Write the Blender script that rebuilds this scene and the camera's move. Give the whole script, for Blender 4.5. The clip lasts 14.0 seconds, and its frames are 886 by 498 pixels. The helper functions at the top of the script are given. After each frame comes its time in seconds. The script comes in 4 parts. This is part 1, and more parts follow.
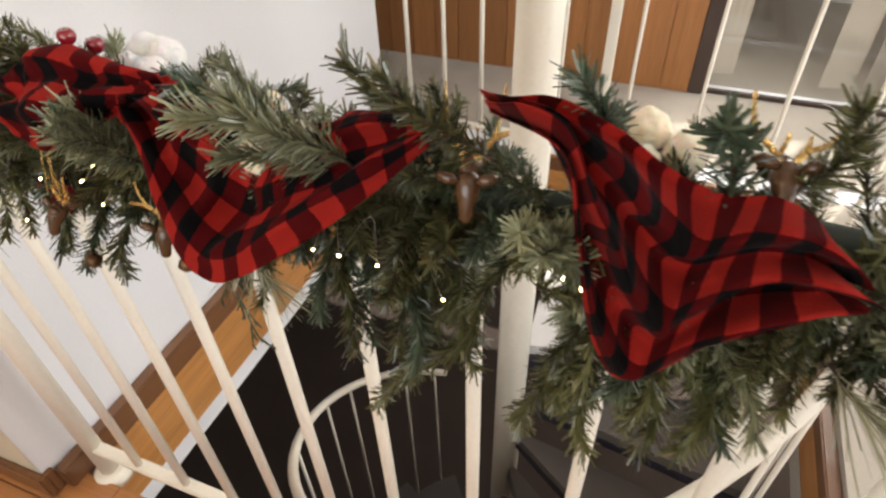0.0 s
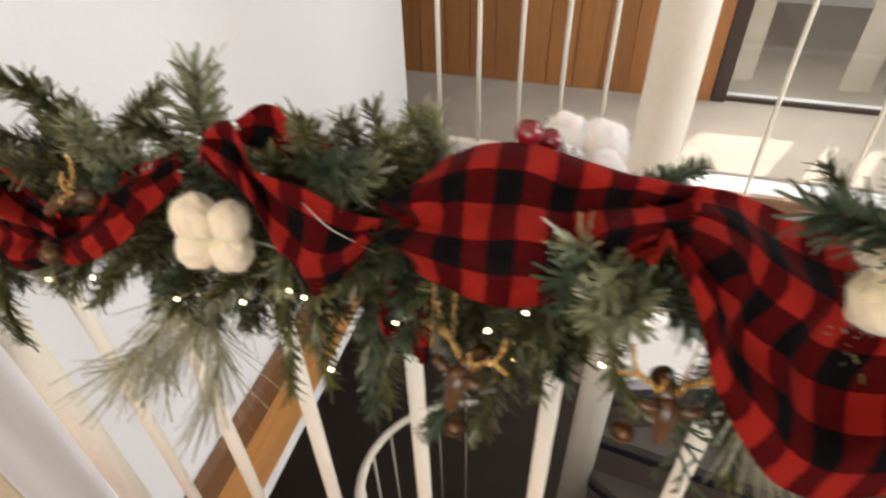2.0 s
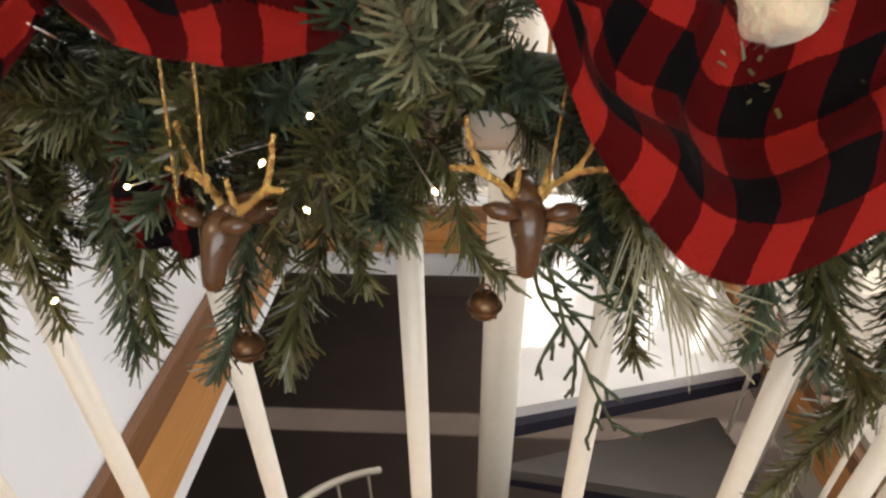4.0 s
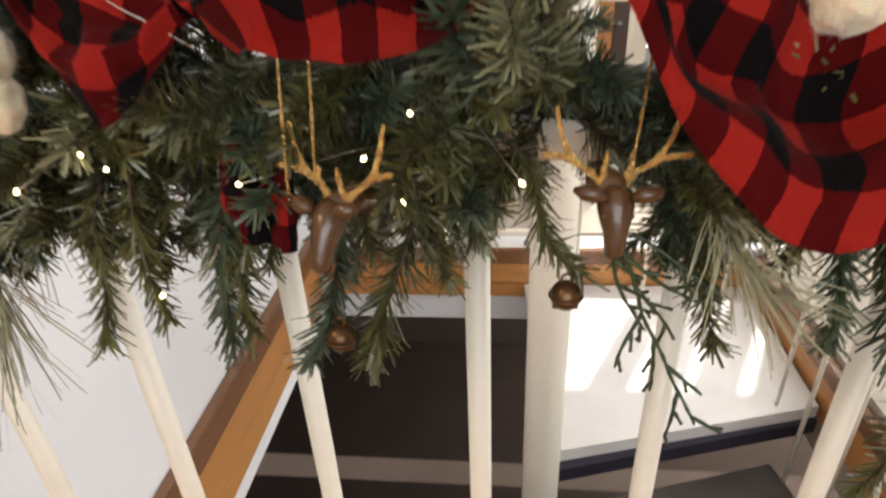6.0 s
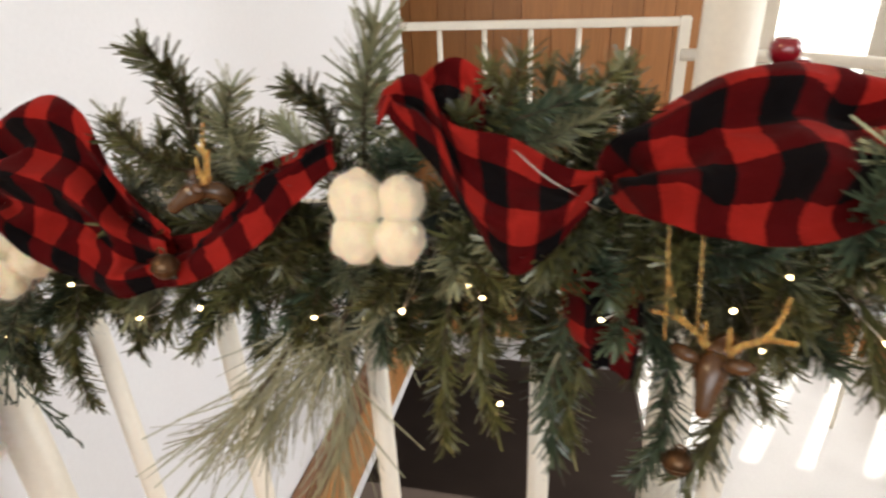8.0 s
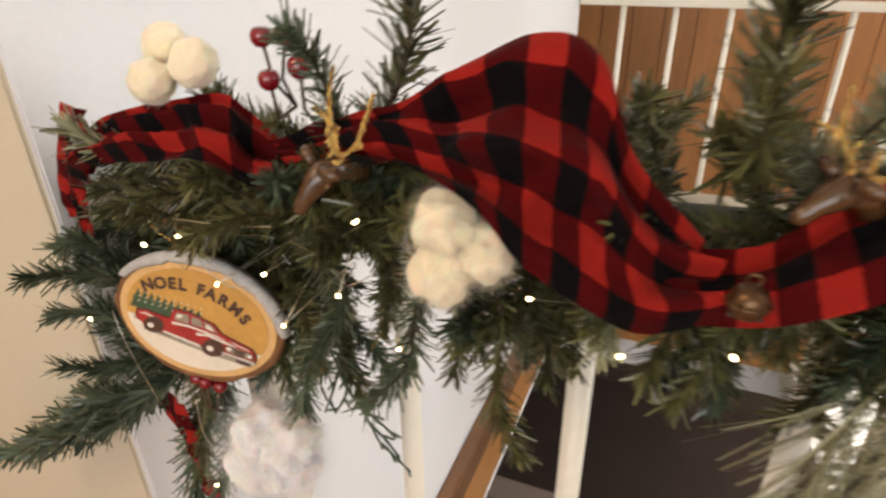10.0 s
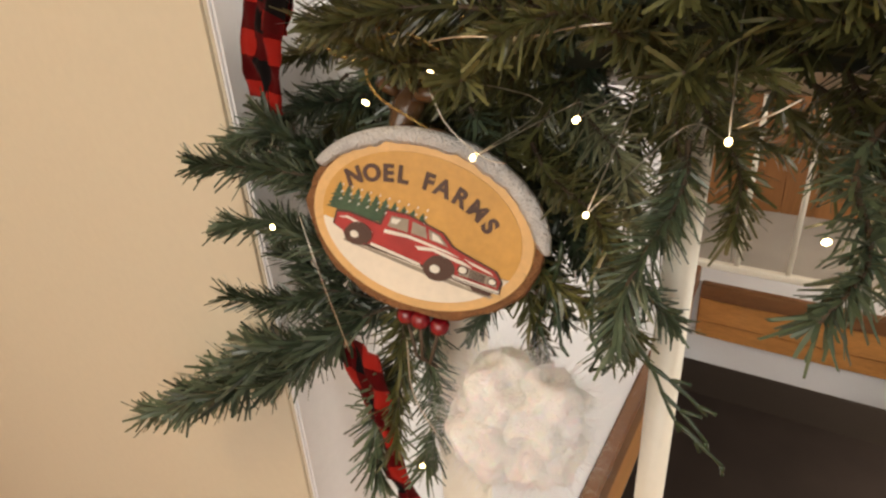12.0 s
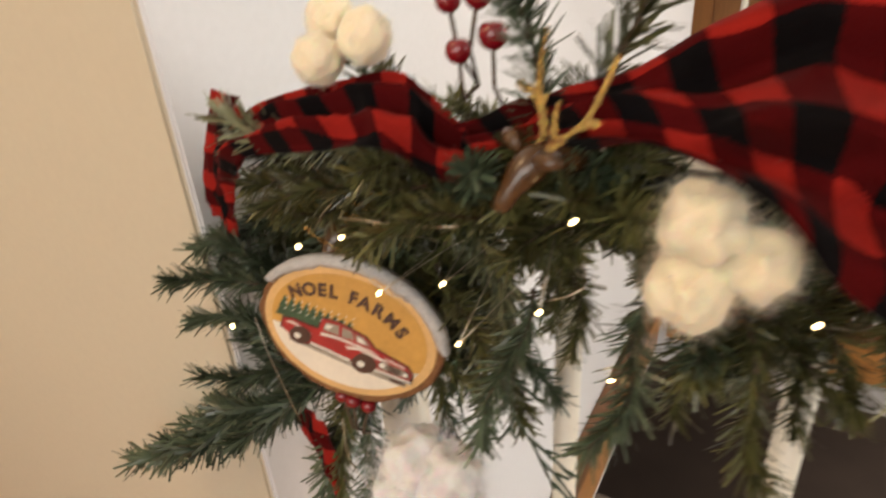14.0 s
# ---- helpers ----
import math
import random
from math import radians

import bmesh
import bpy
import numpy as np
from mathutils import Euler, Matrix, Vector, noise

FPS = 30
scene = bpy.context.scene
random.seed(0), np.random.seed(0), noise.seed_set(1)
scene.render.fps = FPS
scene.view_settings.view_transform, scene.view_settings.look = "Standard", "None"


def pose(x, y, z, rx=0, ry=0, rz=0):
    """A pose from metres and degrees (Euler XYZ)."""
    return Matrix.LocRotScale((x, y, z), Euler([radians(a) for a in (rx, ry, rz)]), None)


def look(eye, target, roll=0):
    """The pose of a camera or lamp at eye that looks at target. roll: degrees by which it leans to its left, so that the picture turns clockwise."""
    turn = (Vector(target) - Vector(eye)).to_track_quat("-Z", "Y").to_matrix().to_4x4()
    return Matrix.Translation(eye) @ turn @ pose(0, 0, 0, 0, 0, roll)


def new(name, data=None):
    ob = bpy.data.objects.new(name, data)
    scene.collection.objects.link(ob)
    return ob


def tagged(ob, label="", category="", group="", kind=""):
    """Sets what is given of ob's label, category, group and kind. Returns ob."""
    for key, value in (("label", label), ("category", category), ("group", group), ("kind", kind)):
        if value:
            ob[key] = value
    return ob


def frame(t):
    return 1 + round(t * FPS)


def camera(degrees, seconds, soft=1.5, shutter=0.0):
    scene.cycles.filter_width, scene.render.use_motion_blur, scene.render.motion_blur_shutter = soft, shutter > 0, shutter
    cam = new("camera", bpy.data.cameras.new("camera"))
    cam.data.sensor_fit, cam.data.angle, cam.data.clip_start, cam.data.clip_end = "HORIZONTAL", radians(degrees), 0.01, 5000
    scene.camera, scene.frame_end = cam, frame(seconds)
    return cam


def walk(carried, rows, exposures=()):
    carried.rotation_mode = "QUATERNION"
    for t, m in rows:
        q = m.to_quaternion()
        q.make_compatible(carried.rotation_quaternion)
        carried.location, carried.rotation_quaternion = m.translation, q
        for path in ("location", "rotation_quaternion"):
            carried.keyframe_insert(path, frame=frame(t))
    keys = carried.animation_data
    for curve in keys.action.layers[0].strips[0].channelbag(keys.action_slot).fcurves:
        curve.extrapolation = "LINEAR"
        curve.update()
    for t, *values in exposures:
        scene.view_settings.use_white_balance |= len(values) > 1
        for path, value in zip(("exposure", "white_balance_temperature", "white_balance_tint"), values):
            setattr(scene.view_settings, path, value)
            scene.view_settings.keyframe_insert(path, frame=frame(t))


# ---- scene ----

# ---------------- camera and its way ----------------
cam = camera(72.6, 14.0, soft=2.4, shutter=0.4)
PATH = [
    (0, (0.049, -0.036, 1.27), (-0.527, 1.344, -0.058), -2.1),
    (0.5, (0.0, -0.009, 1.255), (-0.564, 1.352, -0.098), -0.2),
    (1, (-0.073, 0.013, 1.24), (-0.546, 1.394, -0.127), 2.4),
    (1.5, (-0.189, 0.008, 1.246), (-0.569, 1.401, -0.137), 1.7),
    (2, (-0.317, 0.006, 1.252), (-0.746, 1.452, -0.061), -1.6),
    (2.5, (-0.364, -0.009, 1.23), (-0.824, 1.513, 0.017), -2.9),
    (3, (-0.314, 0.026, 1.193), (-0.546, 1.66, 0.063), -2.2),
    (3.5, (-0.281, 0.027, 1.131), (-0.368, 1.679, 0.007), -0.7),
    (5.8, (-0.3, 0.014, 1.075), (-0.476, 1.706, 0.022), -2.2),
    (6, (-0.302, 0.001, 1.091), (-0.502, 1.73, 0.106), -2.8),
    (6.5, (-0.301, -0.011, 1.102), (-0.511, 1.744, 0.167), -2.1),
    (7, (-0.322, -0.007, 1.111), (-0.556, 1.742, 0.17), -1.7),
    (7.5, (-0.362, -0.011, 1.14), (-0.682, 1.741, 0.229), -3.1),
    (8, (-0.423, -0.023, 1.151), (-0.854, 1.717, 0.265), -2.7),
    (8.5, (-0.483, -0.018, 1.153), (-0.952, 1.693, 0.23), -2.2),
    (9, (-0.542, -0.011, 1.154), (-1.012, 1.69, 0.214), -2.0),
    (9.2, (-0.563, -0.011, 1.157), (-1.053, 1.673, 0.196), -1.5),
    (11.3, (-0.754, 0.061, 1.04), (-1.729, 1.585, 0.188), -3.2),
    (11.5, (-0.761, 0.06, 1.035), (-1.735, 1.577, 0.169), -3.4),
    (12, (-0.767, 0.04, 1.028), (-1.737, 1.543, 0.132), -3.7),
    (12.5, (-0.769, 0.034, 1.038), (-1.741, 1.545, 0.16), -3.2),
    (13, (-0.766, 0.033, 1.035), (-1.733, 1.546, 0.155), -3.2),
    (13.5, (-0.762, 0.027, 1.047), (-1.737, 1.54, 0.175), -3.1),
    (14, (-0.715, 0.031, 1.104), (-1.651, 1.544, 0.192), -4.2),
]
walk(cam, [(t, look(eye, target, roll)) for t, eye, target, roll in PATH],
     exposures=[(0.0, 0.05, 6350, 9), (9.2, 0.08, 6300, 9), (11.3, 0.08, 7150, 10), (14.0, -0.02, 6900, 10)])

# ---------------- sky, sun, lamps ----------------
world = bpy.data.worlds.new("sky")
scene.world = world
world.use_nodes = True
wn = world.node_tree
sky = wn.nodes.new("ShaderNodeTexSky")
sky.sky_type, sky.sun_disc = "NISHITA", False
sky.sun_elevation, sky.sun_rotation = radians(42), radians(20)
wn.links.new(sky.outputs[0], wn.nodes["Background"].inputs[0])
wn.nodes["Background"].inputs[1].default_value = 0.1


def lamp(name, kind, m, energy, color, size=1.0, size_y=None, angle=None):
    data = bpy.data.lights.new(name, kind)
    data.energy, data.color = energy, color
    if kind == "AREA":
        data.size = size
        if size_y:
            data.shape, data.size_y = "RECTANGLE", size_y
    if angle is not None:
        data.angle = radians(angle)
    ob = new(name, data)
    ob.matrix_world = m
    return ob


lamp("sun", "SUN", look((1.35, 4.10, 4.005), (-0.05, 1.35, -0.145)), 5.0, (1.0, 0.94, 0.84), angle=0.5)
# added fill from behind the camera; no window is known there
lamp("rear_fill", "AREA", look((-0.2, -2.30, 1.75), (-0.35, 0.4, 0.9)), 41.0, (1.0, 0.97, 0.93), 2.6, 1.3)
# added fill from the right, out of view, to brighten the stairwell wall
lamp("side_fill", "AREA", look((2.75, 0.9, 1.7), (-0.6, 0.9, 0.8)), 62.0, (1.0, 0.98, 0.96), 1.6, 1.2)
lamp("glass_door_light", "AREA", look((0.95, 2.75, 1.2), (0.6, 0.9, 0.5)), 28.0, (1.0, 0.95, 0.86), 1.3, 1.6)
# unseen fill added below, lifts the dark lower floor
lamp("lower_fill", "AREA", look((1.9, 3.9, -1.2), (-0.5, 1.0, -2.4)), 55.0, (1.0, 0.90, 0.80), 1.2, 1.0)
# invented warm lamp, out of view, tints the cream wall
lamp("warm_fill", "AREA", look((-1.7, -0.75, 2.30), (-1.5, 0.25, 0.9)), 10.0, (1.0, 0.70, 0.42), 0.3)


# ---------------- materials ----------------
def shader(name, base, rough=0.6, metal=0.0, spread=0.12, scale=6.0, fine=80.0, bump=0.15, stretch=(1, 1, 1), coat=0.0, per_object=0.0, sheen=0.0):
    """A surface with broad stains and fine grain, in object metres."""
    m = bpy.data.materials.new(name)
    m.use_nodes = True
    nt = m.node_tree
    b = nt.nodes["Principled BSDF"]
    b.inputs["Roughness"].default_value, b.inputs["Metallic"].default_value = rough, metal
    b.inputs["Coat Weight"].default_value, b.inputs["Sheen Weight"].default_value = coat, sheen
    geo = nt.nodes.new("ShaderNodeNewGeometry")
    mp = nt.nodes.new("ShaderNodeMapping")
    mp.inputs["Scale"].default_value = stretch
    nt.links.new(geo.outputs["Position"], mp.inputs["Vector"])
    big, small = nt.nodes.new("ShaderNodeTexNoise"), nt.nodes.new("ShaderNodeTexNoise")
    for n, sc in ((big, scale), (small, fine)):
        n.inputs["Scale"].default_value = sc
        n.inputs["Detail"].default_value = 4
        nt.links.new(mp.outputs[0], n.inputs["Vector"])
    add = nt.nodes.new("ShaderNodeMath")
    add.operation = "ADD"
    nt.links.new(big.outputs["Fac"], add.inputs[0])
    nt.links.new(small.outputs["Fac"], add.inputs[1])
    ramp = nt.nodes.new("ShaderNodeMapRange")
    ramp.inputs["From Min"].default_value, ramp.inputs["From Max"].default_value = 0.6, 1.4
    ramp.inputs["To Min"].default_value, ramp.inputs["To Max"].default_value = 1 - spread, 1 + spread
    nt.links.new(add.outputs[0], ramp.inputs["Value"])
    hsv = nt.nodes.new("ShaderNodeHueSaturation")
    hsv.inputs["Color"].default_value = (*base, 1)
    value = ramp.outputs[0]
    if per_object:
        info = nt.nodes.new("ShaderNodeObjectInfo")
        r2 = nt.nodes.new("ShaderNodeMapRange")
        r2.inputs["To Min"].default_value, r2.inputs["To Max"].default_value = 1 - per_object, 1 + per_object
        nt.links.new(info.outputs["Random"], r2.inputs["Value"])
        mul = nt.nodes.new("ShaderNodeMath")
        mul.operation = "MULTIPLY"
        nt.links.new(value, mul.inputs[0])
        nt.links.new(r2.outputs[0], mul.inputs[1])
        value = mul.outputs[0]
    nt.links.new(value, hsv.inputs["Value"])
    nt.links.new(hsv.outputs[0], b.inputs["Base Color"])
    if bump:
        bp = nt.nodes.new("ShaderNodeBump")
        bp.inputs["Strength"].default_value, bp.inputs["Distance"].default_value = bump, 0.002
        nt.links.new(small.outputs["Fac"], bp.inputs["Height"])
        nt.links.new(bp.outputs[0], b.inputs["Normal"])
    return m


def node_of(m):
    return m.node_tree.nodes["Principled BSDF"]


def needle_shader(name, base, base2, rough=0.31):
    """Plastic needles: each one its own green, each branch lighter or darker."""
    m = bpy.data.materials.new(name)
    m.use_nodes = True
    nt = m.node_tree
    b = nt.nodes["Principled BSDF"]
    b.inputs["Roughness"].default_value = rough
    geo = nt.nodes.new("ShaderNodeNewGeometry")
    info = nt.nodes.new("ShaderNodeObjectInfo")
    add = nt.nodes.new("ShaderNodeMath")
    add.operation = "MULTIPLY_ADD"
    add.inputs[1].default_value = 0.6
    nt.links.new(geo.outputs["Random Per Island"], add.inputs[0])
    half = nt.nodes.new("ShaderNodeMath")
    half.operation = "MULTIPLY"
    half.inputs[1].default_value = 0.5
    nt.links.new(info.outputs["Random"], half.inputs[0])
    nt.links.new(half.outputs[0], add.inputs[2])
    mix = nt.nodes.new("ShaderNodeMix")
    mix.data_type = "RGBA"
    mix.inputs["A"].default_value, mix.inputs["B"].default_value = (*base, 1), (*base2, 1)
    nt.links.new(add.outputs[0], mix.inputs["Factor"])
    nt.links.new(mix.outputs["Result"], b.inputs["Base Color"])
    b.inputs["Specular IOR Level"].default_value = 0.65
    return m


def check_shader(name):
    """Red and black buffalo check woven flannel, squares 14 mm, mapped along and across the ribbon."""
    m = bpy.data.materials.new(name)
    m.use_nodes = True
    nt = m.node_tree
    b = nt.nodes["Principled BSDF"]
    b.inputs["Roughness"].default_value, b.inputs["Sheen Weight"].default_value = 0.9, 0.04
    b.inputs["Specular IOR Level"].default_value = 0.08
    uv = nt.nodes.new("ShaderNodeUVMap")
    sep = nt.nodes.new("ShaderNodeSeparateXYZ")
    wob = nt.nodes.new("ShaderNodeTexNoise")
    wob.inputs["Scale"].default_value = 900.0
    nt.links.new(uv.outputs[0], wob.inputs["Vector"])
    nt.links.new(uv.outputs[0], sep.inputs[0])
    bands = []
    for k in (0, 1):
        jit = nt.nodes.new("ShaderNodeMath")
        jit.operation = "MULTIPLY_ADD"
        jit.inputs[1].default_value = 0.0014
        nt.links.new(wob.outputs["Fac"], jit.inputs[0])
        nt.links.new(sep.outputs[k], jit.inputs[2])
        sc = nt.nodes.new("ShaderNodeMath")
        sc.operation = "DIVIDE"
        sc.inputs[1].default_value = 0.0250
        nt.links.new(jit.outputs[0], sc.inputs[0])
        fr = nt.nodes.new("ShaderNodeMath")
        fr.operation = "FRACT"
        nt.links.new(sc.outputs[0], fr.inputs[0])
        gt = nt.nodes.new("ShaderNodeMath")
        gt.operation = "GREATER_THAN"
        gt.inputs[1].default_value = 0.5
        nt.links.new(fr.outputs[0], gt.inputs[0])
        bands.append(gt)
    tot = nt.nodes.new("ShaderNodeMath")
    tot.operation = "ADD"
    nt.links.new(bands[0].outputs[0], tot.inputs[0])
    nt.links.new(bands[1].outputs[0], tot.inputs[1])
    ramp = nt.nodes.new("ShaderNodeValToRGB")
    ramp.color_ramp.interpolation = "CONSTANT"
    half = nt.nodes.new("ShaderNodeMath")
    half.operation = "MULTIPLY"
    half.inputs[1].default_value = 0.5
    nt.links.new(tot.outputs[0], half.inputs[0])
    nt.links.new(half.outputs[0], ramp.inputs[0])
    e = ramp.color_ramp.elements
    e[0].position, e[0].color = 0.0, (0.49, 0.030, 0.022, 1)
    e[1].position, e[1].color = 0.75, (0.010, 0.008, 0.009, 1)
    mid = e.new(0.25)
    mid.color = (0.120, 0.006, 0.007, 1)
    weave = nt.nodes.new("ShaderNodeTexNoise")
    weave.inputs["Scale"].default_value = 1600.0
    nt.links.new(uv.outputs[0], weave.inputs["Vector"])
    var = nt.nodes.new("ShaderNodeMapRange")
    var.inputs["To Min"].default_value, var.inputs["To Max"].default_value = 0.72, 1.28
    nt.links.new(weave.outputs["Fac"], var.inputs["Value"])
    hsv = nt.nodes.new("ShaderNodeHueSaturation")
    nt.links.new(ramp.outputs[0], hsv.inputs["Color"])
    nt.links.new(var.outputs[0], hsv.inputs["Value"])
    nt.links.new(hsv.outputs[0], b.inputs["Base Color"])
    bp = nt.nodes.new("ShaderNodeBump")
    bp.inputs["Strength"].default_value, bp.inputs["Distance"].default_value = 0.35, 0.0006
    nt.links.new(weave.outputs["Fac"], bp.inputs["Height"])
    nt.links.new(bp.outputs[0], b.inputs["Normal"])
    return m


WHITE_WALL = shader("white_wall_paint", (0.74, 0.74, 0.75), 0.75, spread=0.03, scale=1.5, fine=160, bump=0.12)
CREAM_WALL = shader("cream_wall_paint", (0.585, 0.52, 0.395), 0.75, spread=0.03, scale=1.5, fine=160, bump=0.12)
CEILING = shader("ceiling_paint", (0.8, 0.8, 0.79), 0.85, spread=0.03, fine=120)
TRIM_WOOD = shader("golden_oak_trim", (0.48, 0.22, 0.068), 0.30, spread=0.28, scale=7, fine=55, stretch=(1, 0.12, 5), coat=0.3)
TRIM_DARK = shader("dark_oak_moulding", (0.17, 0.075, 0.03), 0.35, spread=0.25, scale=7, fine=55, stretch=(1, 0.12, 5), coat=0.3)
FLOOR_WOOD = shader("orange_oak_floor", (0.40, 0.175, 0.06), 0.32, spread=0.22, scale=5, fine=45, stretch=(0.15, 4, 1), coat=0.3, per_object=0.15)
PANEL_WOOD = shader("cedar_panelling", (0.32, 0.135, 0.042), 0.45, spread=0.2, scale=5, fine=40, stretch=(6, 6, 0.25), per_object=0.14)
WHITE_METAL = shader("white_enamel_rail", (0.80, 0.745, 0.63), 0.38, spread=0.05, scale=9, fine=120, bump=0.05)
CREAM_METAL = shader("cream_painted_pole", (0.74, 0.69, 0.58), 0.45, spread=0.05, scale=6, fine=100, bump=0.05)
DARK_FRAME = shader("dark_bronze_frame", (0.05, 0.03, 0.022), 0.4, spread=0.15)
CARPET = shader("beige_carpet", (0.37, 0.325, 0.265), 0.95, spread=0.15, scale=5, fine=320, bump=0.6, sheen=0.2)
DARK_CARPET = shader("dark_brown_carpet", (0.062, 0.043, 0.034), 0.95, spread=0.2, scale=3, fine=260, bump=0.6)
LOWER_WALL = shader("lower_room_wall", (0.17, 0.135, 0.11), 0.85, spread=0.1, scale=2)
LANDING = shader("pale_vinyl_landing", (0.60, 0.58, 0.56), 0.45, spread=0.08, scale=8, fine=200, bump=0.2)
TREAD = shader("grey_carpet_tread", (0.105, 0.092, 0.083), 0.9, spread=0.12, scale=8, fine=300, bump=0.5)
NAVY = shader("dark_navy_steel", (0.018, 0.016, 0.03), 0.5, spread=0.15)
BLIND = shader("cloth_blind", (0.40, 0.345, 0.27), 0.8, spread=0.1, scale=8, fine=200, per_object=0.35)
CORE = shader("garland_core_wire", (0.018, 0.024, 0.014), 0.8, spread=0.3, scale=40, fine=300)
STEM = shader("brown_twisted_stem", (0.075, 0.05, 0.03), 0.7, spread=0.3, scale=60, fine=400)
NEEDLE = needle_shader("fir_needles", (0.010, 0.012, 0.0045), (0.150, 0.150, 0.052))
NEEDLE_BLUE = needle_shader("blue_fir_needles", (0.012, 0.020, 0.012), (0.110, 0.150, 0.088))
NEEDLE_PALE = needle_shader("long_pine_needles", (0.15, 0.15, 0.075), (0.40, 0.39, 0.25))
NEEDLE_LIGHT = needle_shader("light_fir_needles", (0.050, 0.058, 0.026), (0.36, 0.37, 0.22))
CEDAR = needle_shader("cedar_scales", (0.012, 0.03, 0.012), (0.04, 0.065, 0.025))
CHECK = check_shader("buffalo_check_flannel")
COTTON = shader("cotton_fluff", (0.90, 0.79, 0.58), 1.0, spread=0.04, scale=60, fine=700, bump=0.4, sheen=0.6)
WHITE_COTTON = shader("white_cotton_fluff", (0.85, 0.82, 0.81), 1.0, spread=0.04, scale=60, fine=700, bump=0.4, sheen=0.6)
for cloth in (COTTON, WHITE_COTTON):
    node_of(cloth).inputs["Subsurface Weight"].default_value = 0.35
    node_of(cloth).inputs["Subsurface Scale"].default_value = 0.004
HUSK = shader("dry_husk", (0.05, 0.035, 0.025), 0.8)
BERRY = shader("red_lacquer", (0.20, 0.006, 0.012), 0.18, spread=0.1, scale=60, coat=0.6, bump=0.0)
# glitter flakes; their glints are partly put into the colour as bright flecks
GOLD = shader("gold_glitter", (0.95, 0.62, 0.24), 0.22, 1.0, spread=0.85, scale=650, fine=1500, bump=0.8)
DEER = shader("brown_glazed_head", (0.085, 0.040, 0.016), 0.26, spread=0.25, scale=60, fine=400, coat=0.4)
BELL = shader("aged_brass", (0.12, 0.065, 0.03), 0.3, 0.7, spread=0.3, scale=80)
WIRE = shader("silver_wire", (0.62, 0.57, 0.48), 0.3, 0.9, spread=0.1)
BARK = shader("bark_rim", (0.20, 0.085, 0.03), 0.75, spread=0.35, scale=80, fine=500, bump=1.0)
SLICE_RING = shader("pale_slice_rim", (0.66, 0.40, 0.16), 0.45, spread=0.12, scale=60, fine=400)
SLICE = shader("ochre_print", (0.55, 0.29, 0.06), 0.42, spread=0.14, scale=30, fine=300, bump=0.05)
SNOW_PRINT = shader("printed_snow", (0.74, 0.66, 0.54), 0.5, spread=0.08, scale=40, fine=300, bump=0.05)
SNOW = shader("glitter_snow", (0.58, 0.57, 0.56), 0.5, spread=0.25, scale=120, fine=900, bump=1.0)
INK = shader("dark_brown_ink", (0.07, 0.028, 0.014), 0.5)
PRINT_RED = shader("printed_red", (0.36, 0.022, 0.016), 0.4, spread=0.25, scale=120)
PRINT_GREEN = shader("printed_green", (0.035, 0.075, 0.03), 0.5, spread=0.4, scale=200, fine=900)
PRINT_GREY = shader("printed_grey", (0.30, 0.25, 0.19), 0.5, spread=0.3, scale=150)
PRINT_WHITE = shader("printed_white", (0.72, 0.68, 0.6), 0.5)
BULB = bpy.data.materials.new("warm_bulb_glow")
BULB.use_nodes = True
node_of(BULB).inputs["Emission Color"].default_value = (1.0, 0.70, 0.33, 1)
node_of(BULB).inputs["Emission Strength"].default_value = 14.0
GLASS = bpy.data.materials.new("clear_glass")
GLASS.use_nodes = True
node_of(GLASS).inputs["Transmission Weight"].default_value = 1.0
node_of(GLASS).inputs["Roughness"].default_value = 0.02
# faint glow for the panel added behind the door glass
DOOR_GLOW = bpy.data.materials.new("door_glow_panel")
DOOR_GLOW.use_nodes = True
node_of(DOOR_GLOW).inputs["Base Color"].default_value = (0.13, 0.125, 0.115, 1)
node_of(DOOR_GLOW).inputs["Emission Color"].default_value = (1.0, 0.93, 0.80, 1)
node_of(DOOR_GLOW).inputs["Emission Strength"].default_value = 0.22


# ---------------- mesh helpers ----------------
def mesh_from(bm, mats, smooth=False, name="mesh"):
    me = bpy.data.meshes.new(name)
    bm.to_mesh(me)
    bm.free()
    for m in (mats if isinstance(mats, (list, tuple)) else [mats]):
        me.materials.append(m)
    if smooth:
        me.polygons.foreach_set("use_smooth", [True] * len(me.polygons))
    return me


def part(name, bm, mats, parent=None, label="", smooth=False):
    ob = new(name, bm if isinstance(bm, bpy.types.Mesh) else mesh_from(bm, mats, smooth, name))
    ob.parent = parent
    if label:
        tagged(ob, label)
    return ob


def thing(name, label, category, group="", at=(0, 0, 0)):
    ob = new(name)
    ob.empty_display_size = 0.02
    ob.location = at
    return tagged(ob, label, category, group)


def box(bm, a, b, bevel=0.0):
    """Axis-aligned block between two corners."""
    lo, hi = Vector(map(min, a, b)), Vector(map(max, a, b))
    r = bmesh.ops.create_cube(bm, size=1, matrix=Matrix.LocRotScale((lo + hi) / 2, None, hi - lo))
    if bevel:
        edges = {e for v in r["verts"] for e in v.link_edges}
        bmesh.ops.bevel(bm, geom=list(edges), offset=bevel, segments=2, affect="EDGES", clamp_overlap=True)
    return bm


def block(a, b, bevel=0.0):
    return box(bmesh.new(), a, b, bevel)


